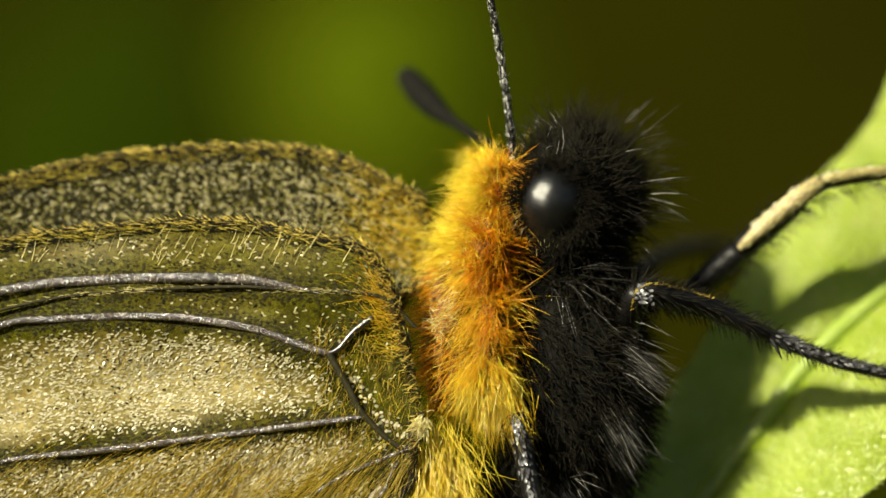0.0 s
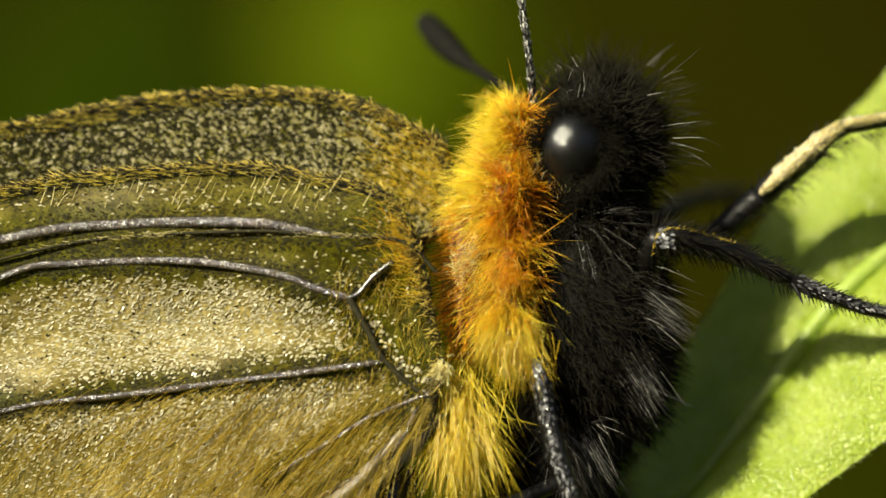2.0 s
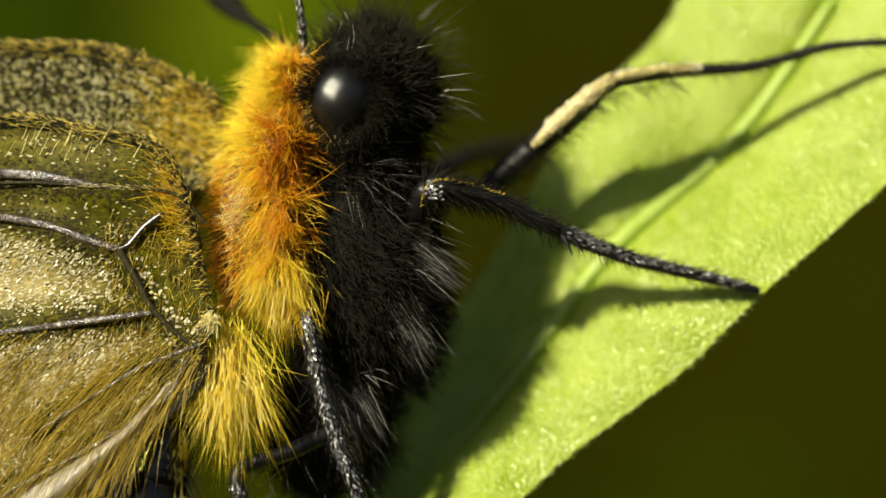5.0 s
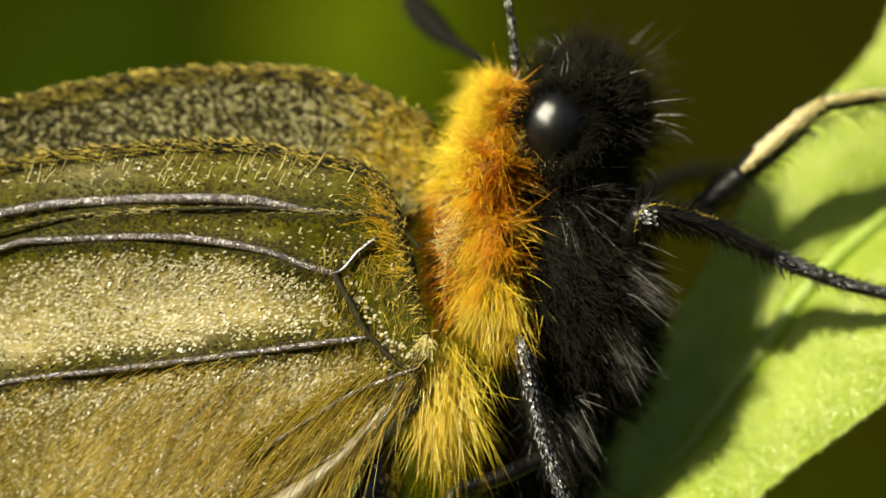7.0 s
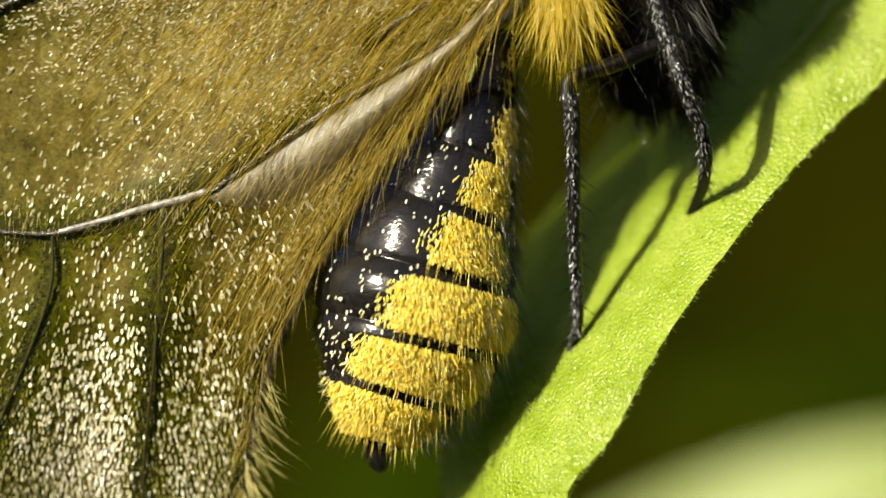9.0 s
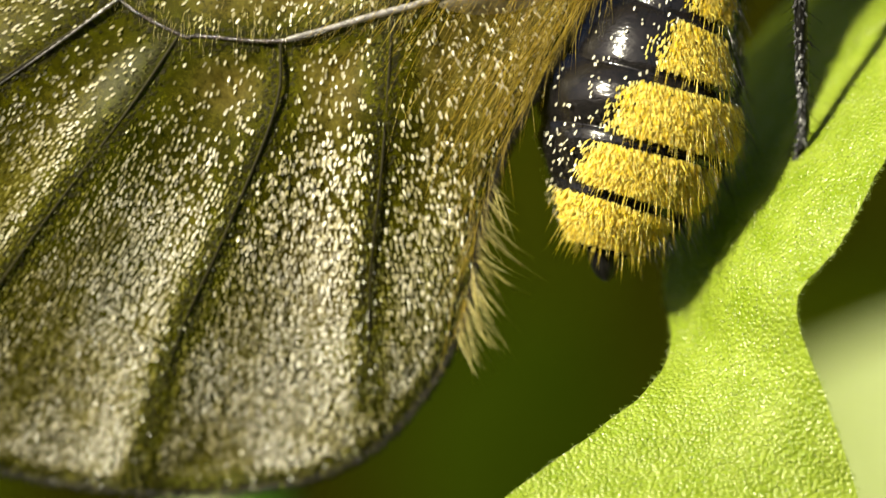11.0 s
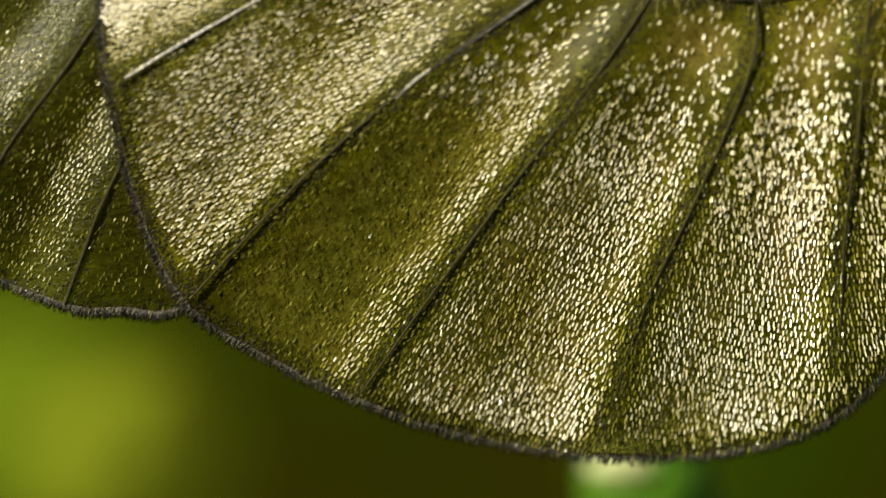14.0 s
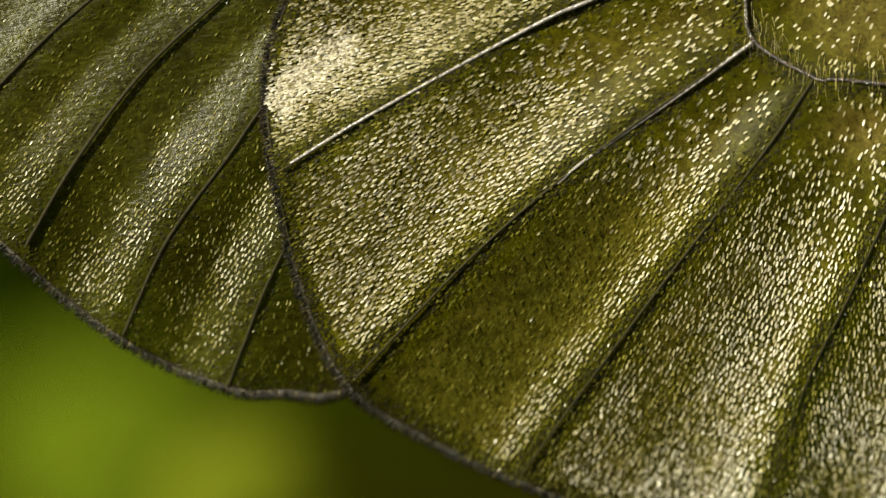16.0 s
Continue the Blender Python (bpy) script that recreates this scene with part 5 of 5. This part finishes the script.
def abdomen():
    n = 7
    rng = np.random.default_rng(81)
    line = spline(AXIS, 401)
    girth = spline([(g,) for g in GIRTH], 401)[:, 0]
    cuts = [int(np.argmin(np.abs(line[:, 1] - q))) for q in (300, 413, 513, 608, 722, 845, 940, 1040)]
    bands = ((0.6, 0.9, 50), (0.62, 1.15, 300), (0.3, 1.05, 1000), (0.16, 0.95, 2200), (-0.1, 1.25, 5400), (-0.4, 1.2, 5400), (-0.95, 1.0, 4800))     # yellow from, to (round from the viewer), scales
    t = np.gradient(line, axis=0)
    tan = np.stack([t[:, 0] * U, np.zeros(401), -t[:, 1] * U], 1)
    tan /= np.linalg.norm(tan, axis=1)[:, None]
    belly = np.stack([-tan[:, 2], np.zeros(401), tan[:, 0]], 1)
    belly = np.where(belly[:, :1] < 0, -belly, belly)

    def cover(s, phi, k, name, mat, length, width, label, parent, seed, lift, tone=None):
        nor = belly[s] * np.sin(phi)[:, None] + np.array((0, -1, 0)) * np.cos(phi)[:, None]
        at = np.array([P(*q) for q in line[s]]) + nor * (girth[s] * 1.02 * MM)[:, None]
        scales(name, at, tan[s] + rng.normal(0, 0.25, (k, 3)), nor, rng.uniform(0.7, 1.3, k) * length * MM, rng.uniform(0.8, 1.2, k) * width * MM, mat, parent, label, tone, lift, seed)
        return at, nor

    root = None
    for i in range(n):
        a, b = cuts[i], min(400, cuts[i + 1] + 3)
        lo0, hi0, k = bands[i]
        idx = np.linspace(a, b, 9).astype(int)
        r = list(girth[idx] * np.array([0.92, 0.97, 1.0, 1.008, 1.006, 1.0, 0.992, 0.98, 0.945]))
        ob = tube("abdomen" if i == 0 else "ring", [tuple(line[q]) for q in idx], r, GLOSS, butterfly if i == 0 else root, "swollen shiny black abdomen with yellow bands" if i == 0 else "", n=26, sides=48, caps=False)
        root = root or ob
        s = (a + (b - a) * (0.13 + 0.72 * rng.uniform(0, 1, k) ** 0.9)).astype(int).clip(0, 398)
        down = (s - a) / (b - a)
        lo = lo0 + 0.16 * (0.5 - down) + rng.normal(0, 0.11, k)
        phi = lo + (hi0 - 0.25 * np.abs(down - 0.5) - lo) * rng.uniform(0, 1, k) ** 1.15
        at, nor = cover(s, phi, k, "yellow_band", YELLOW_SCALE, 0.15, 0.04, "band of yellow scales", root, 90 + i, 0.5)
        pick = rng.uniform(0, 1, k) < (0.25 if i < 2 else 0.03)
        fur("band_bristles", at[pick], nor[pick] * 0.6 + tan[s[pick]] * 1.4, rng.uniform(0.3, 1.0, pick.sum()) * MM, 0.025, ORANGE_HAIR, root, "yellow bristles", np.full(pick.sum(), 0.9), 0.2, seed=110 + i)
        k = 4 + 10 * i
        s = rng.integers(a + 2, b - 2, k)
        cover(s, lo0 - np.abs(rng.normal(0, 0.55, k)), k, "cream_dust", CREAM_SCALE, 0.1, 0.05, "strewn cream scales", root, 130 + i, 0.2, rng.uniform(0.7, 1, k))
    k = 520
    s, phi = rng.integers(20, 390, k), rng.uniform(0.7, 1.7, k)
    nor = belly[s] * np.sin(phi)[:, None] + np.array((0, -1, 0)) * np.cos(phi)[:, None]
    fur("belly_hair", np.array([P(*q) for q in line[s]]) + nor * (girth[s] * MM)[:, None], nor + tan[s], rng.uniform(0.3, 0.9, k) * MM, 0.02, GLINT_HAIR, root, "thin dark hairs", seed=150)
    tube("abdomen_tip", [(-118, 1010, 2.0), (-122, 1050, 1.9), (-120, 1092, 1.8)], [0.5, 0.42, 0.2], BLACK, root, "black tip", n=16)


abdomen()
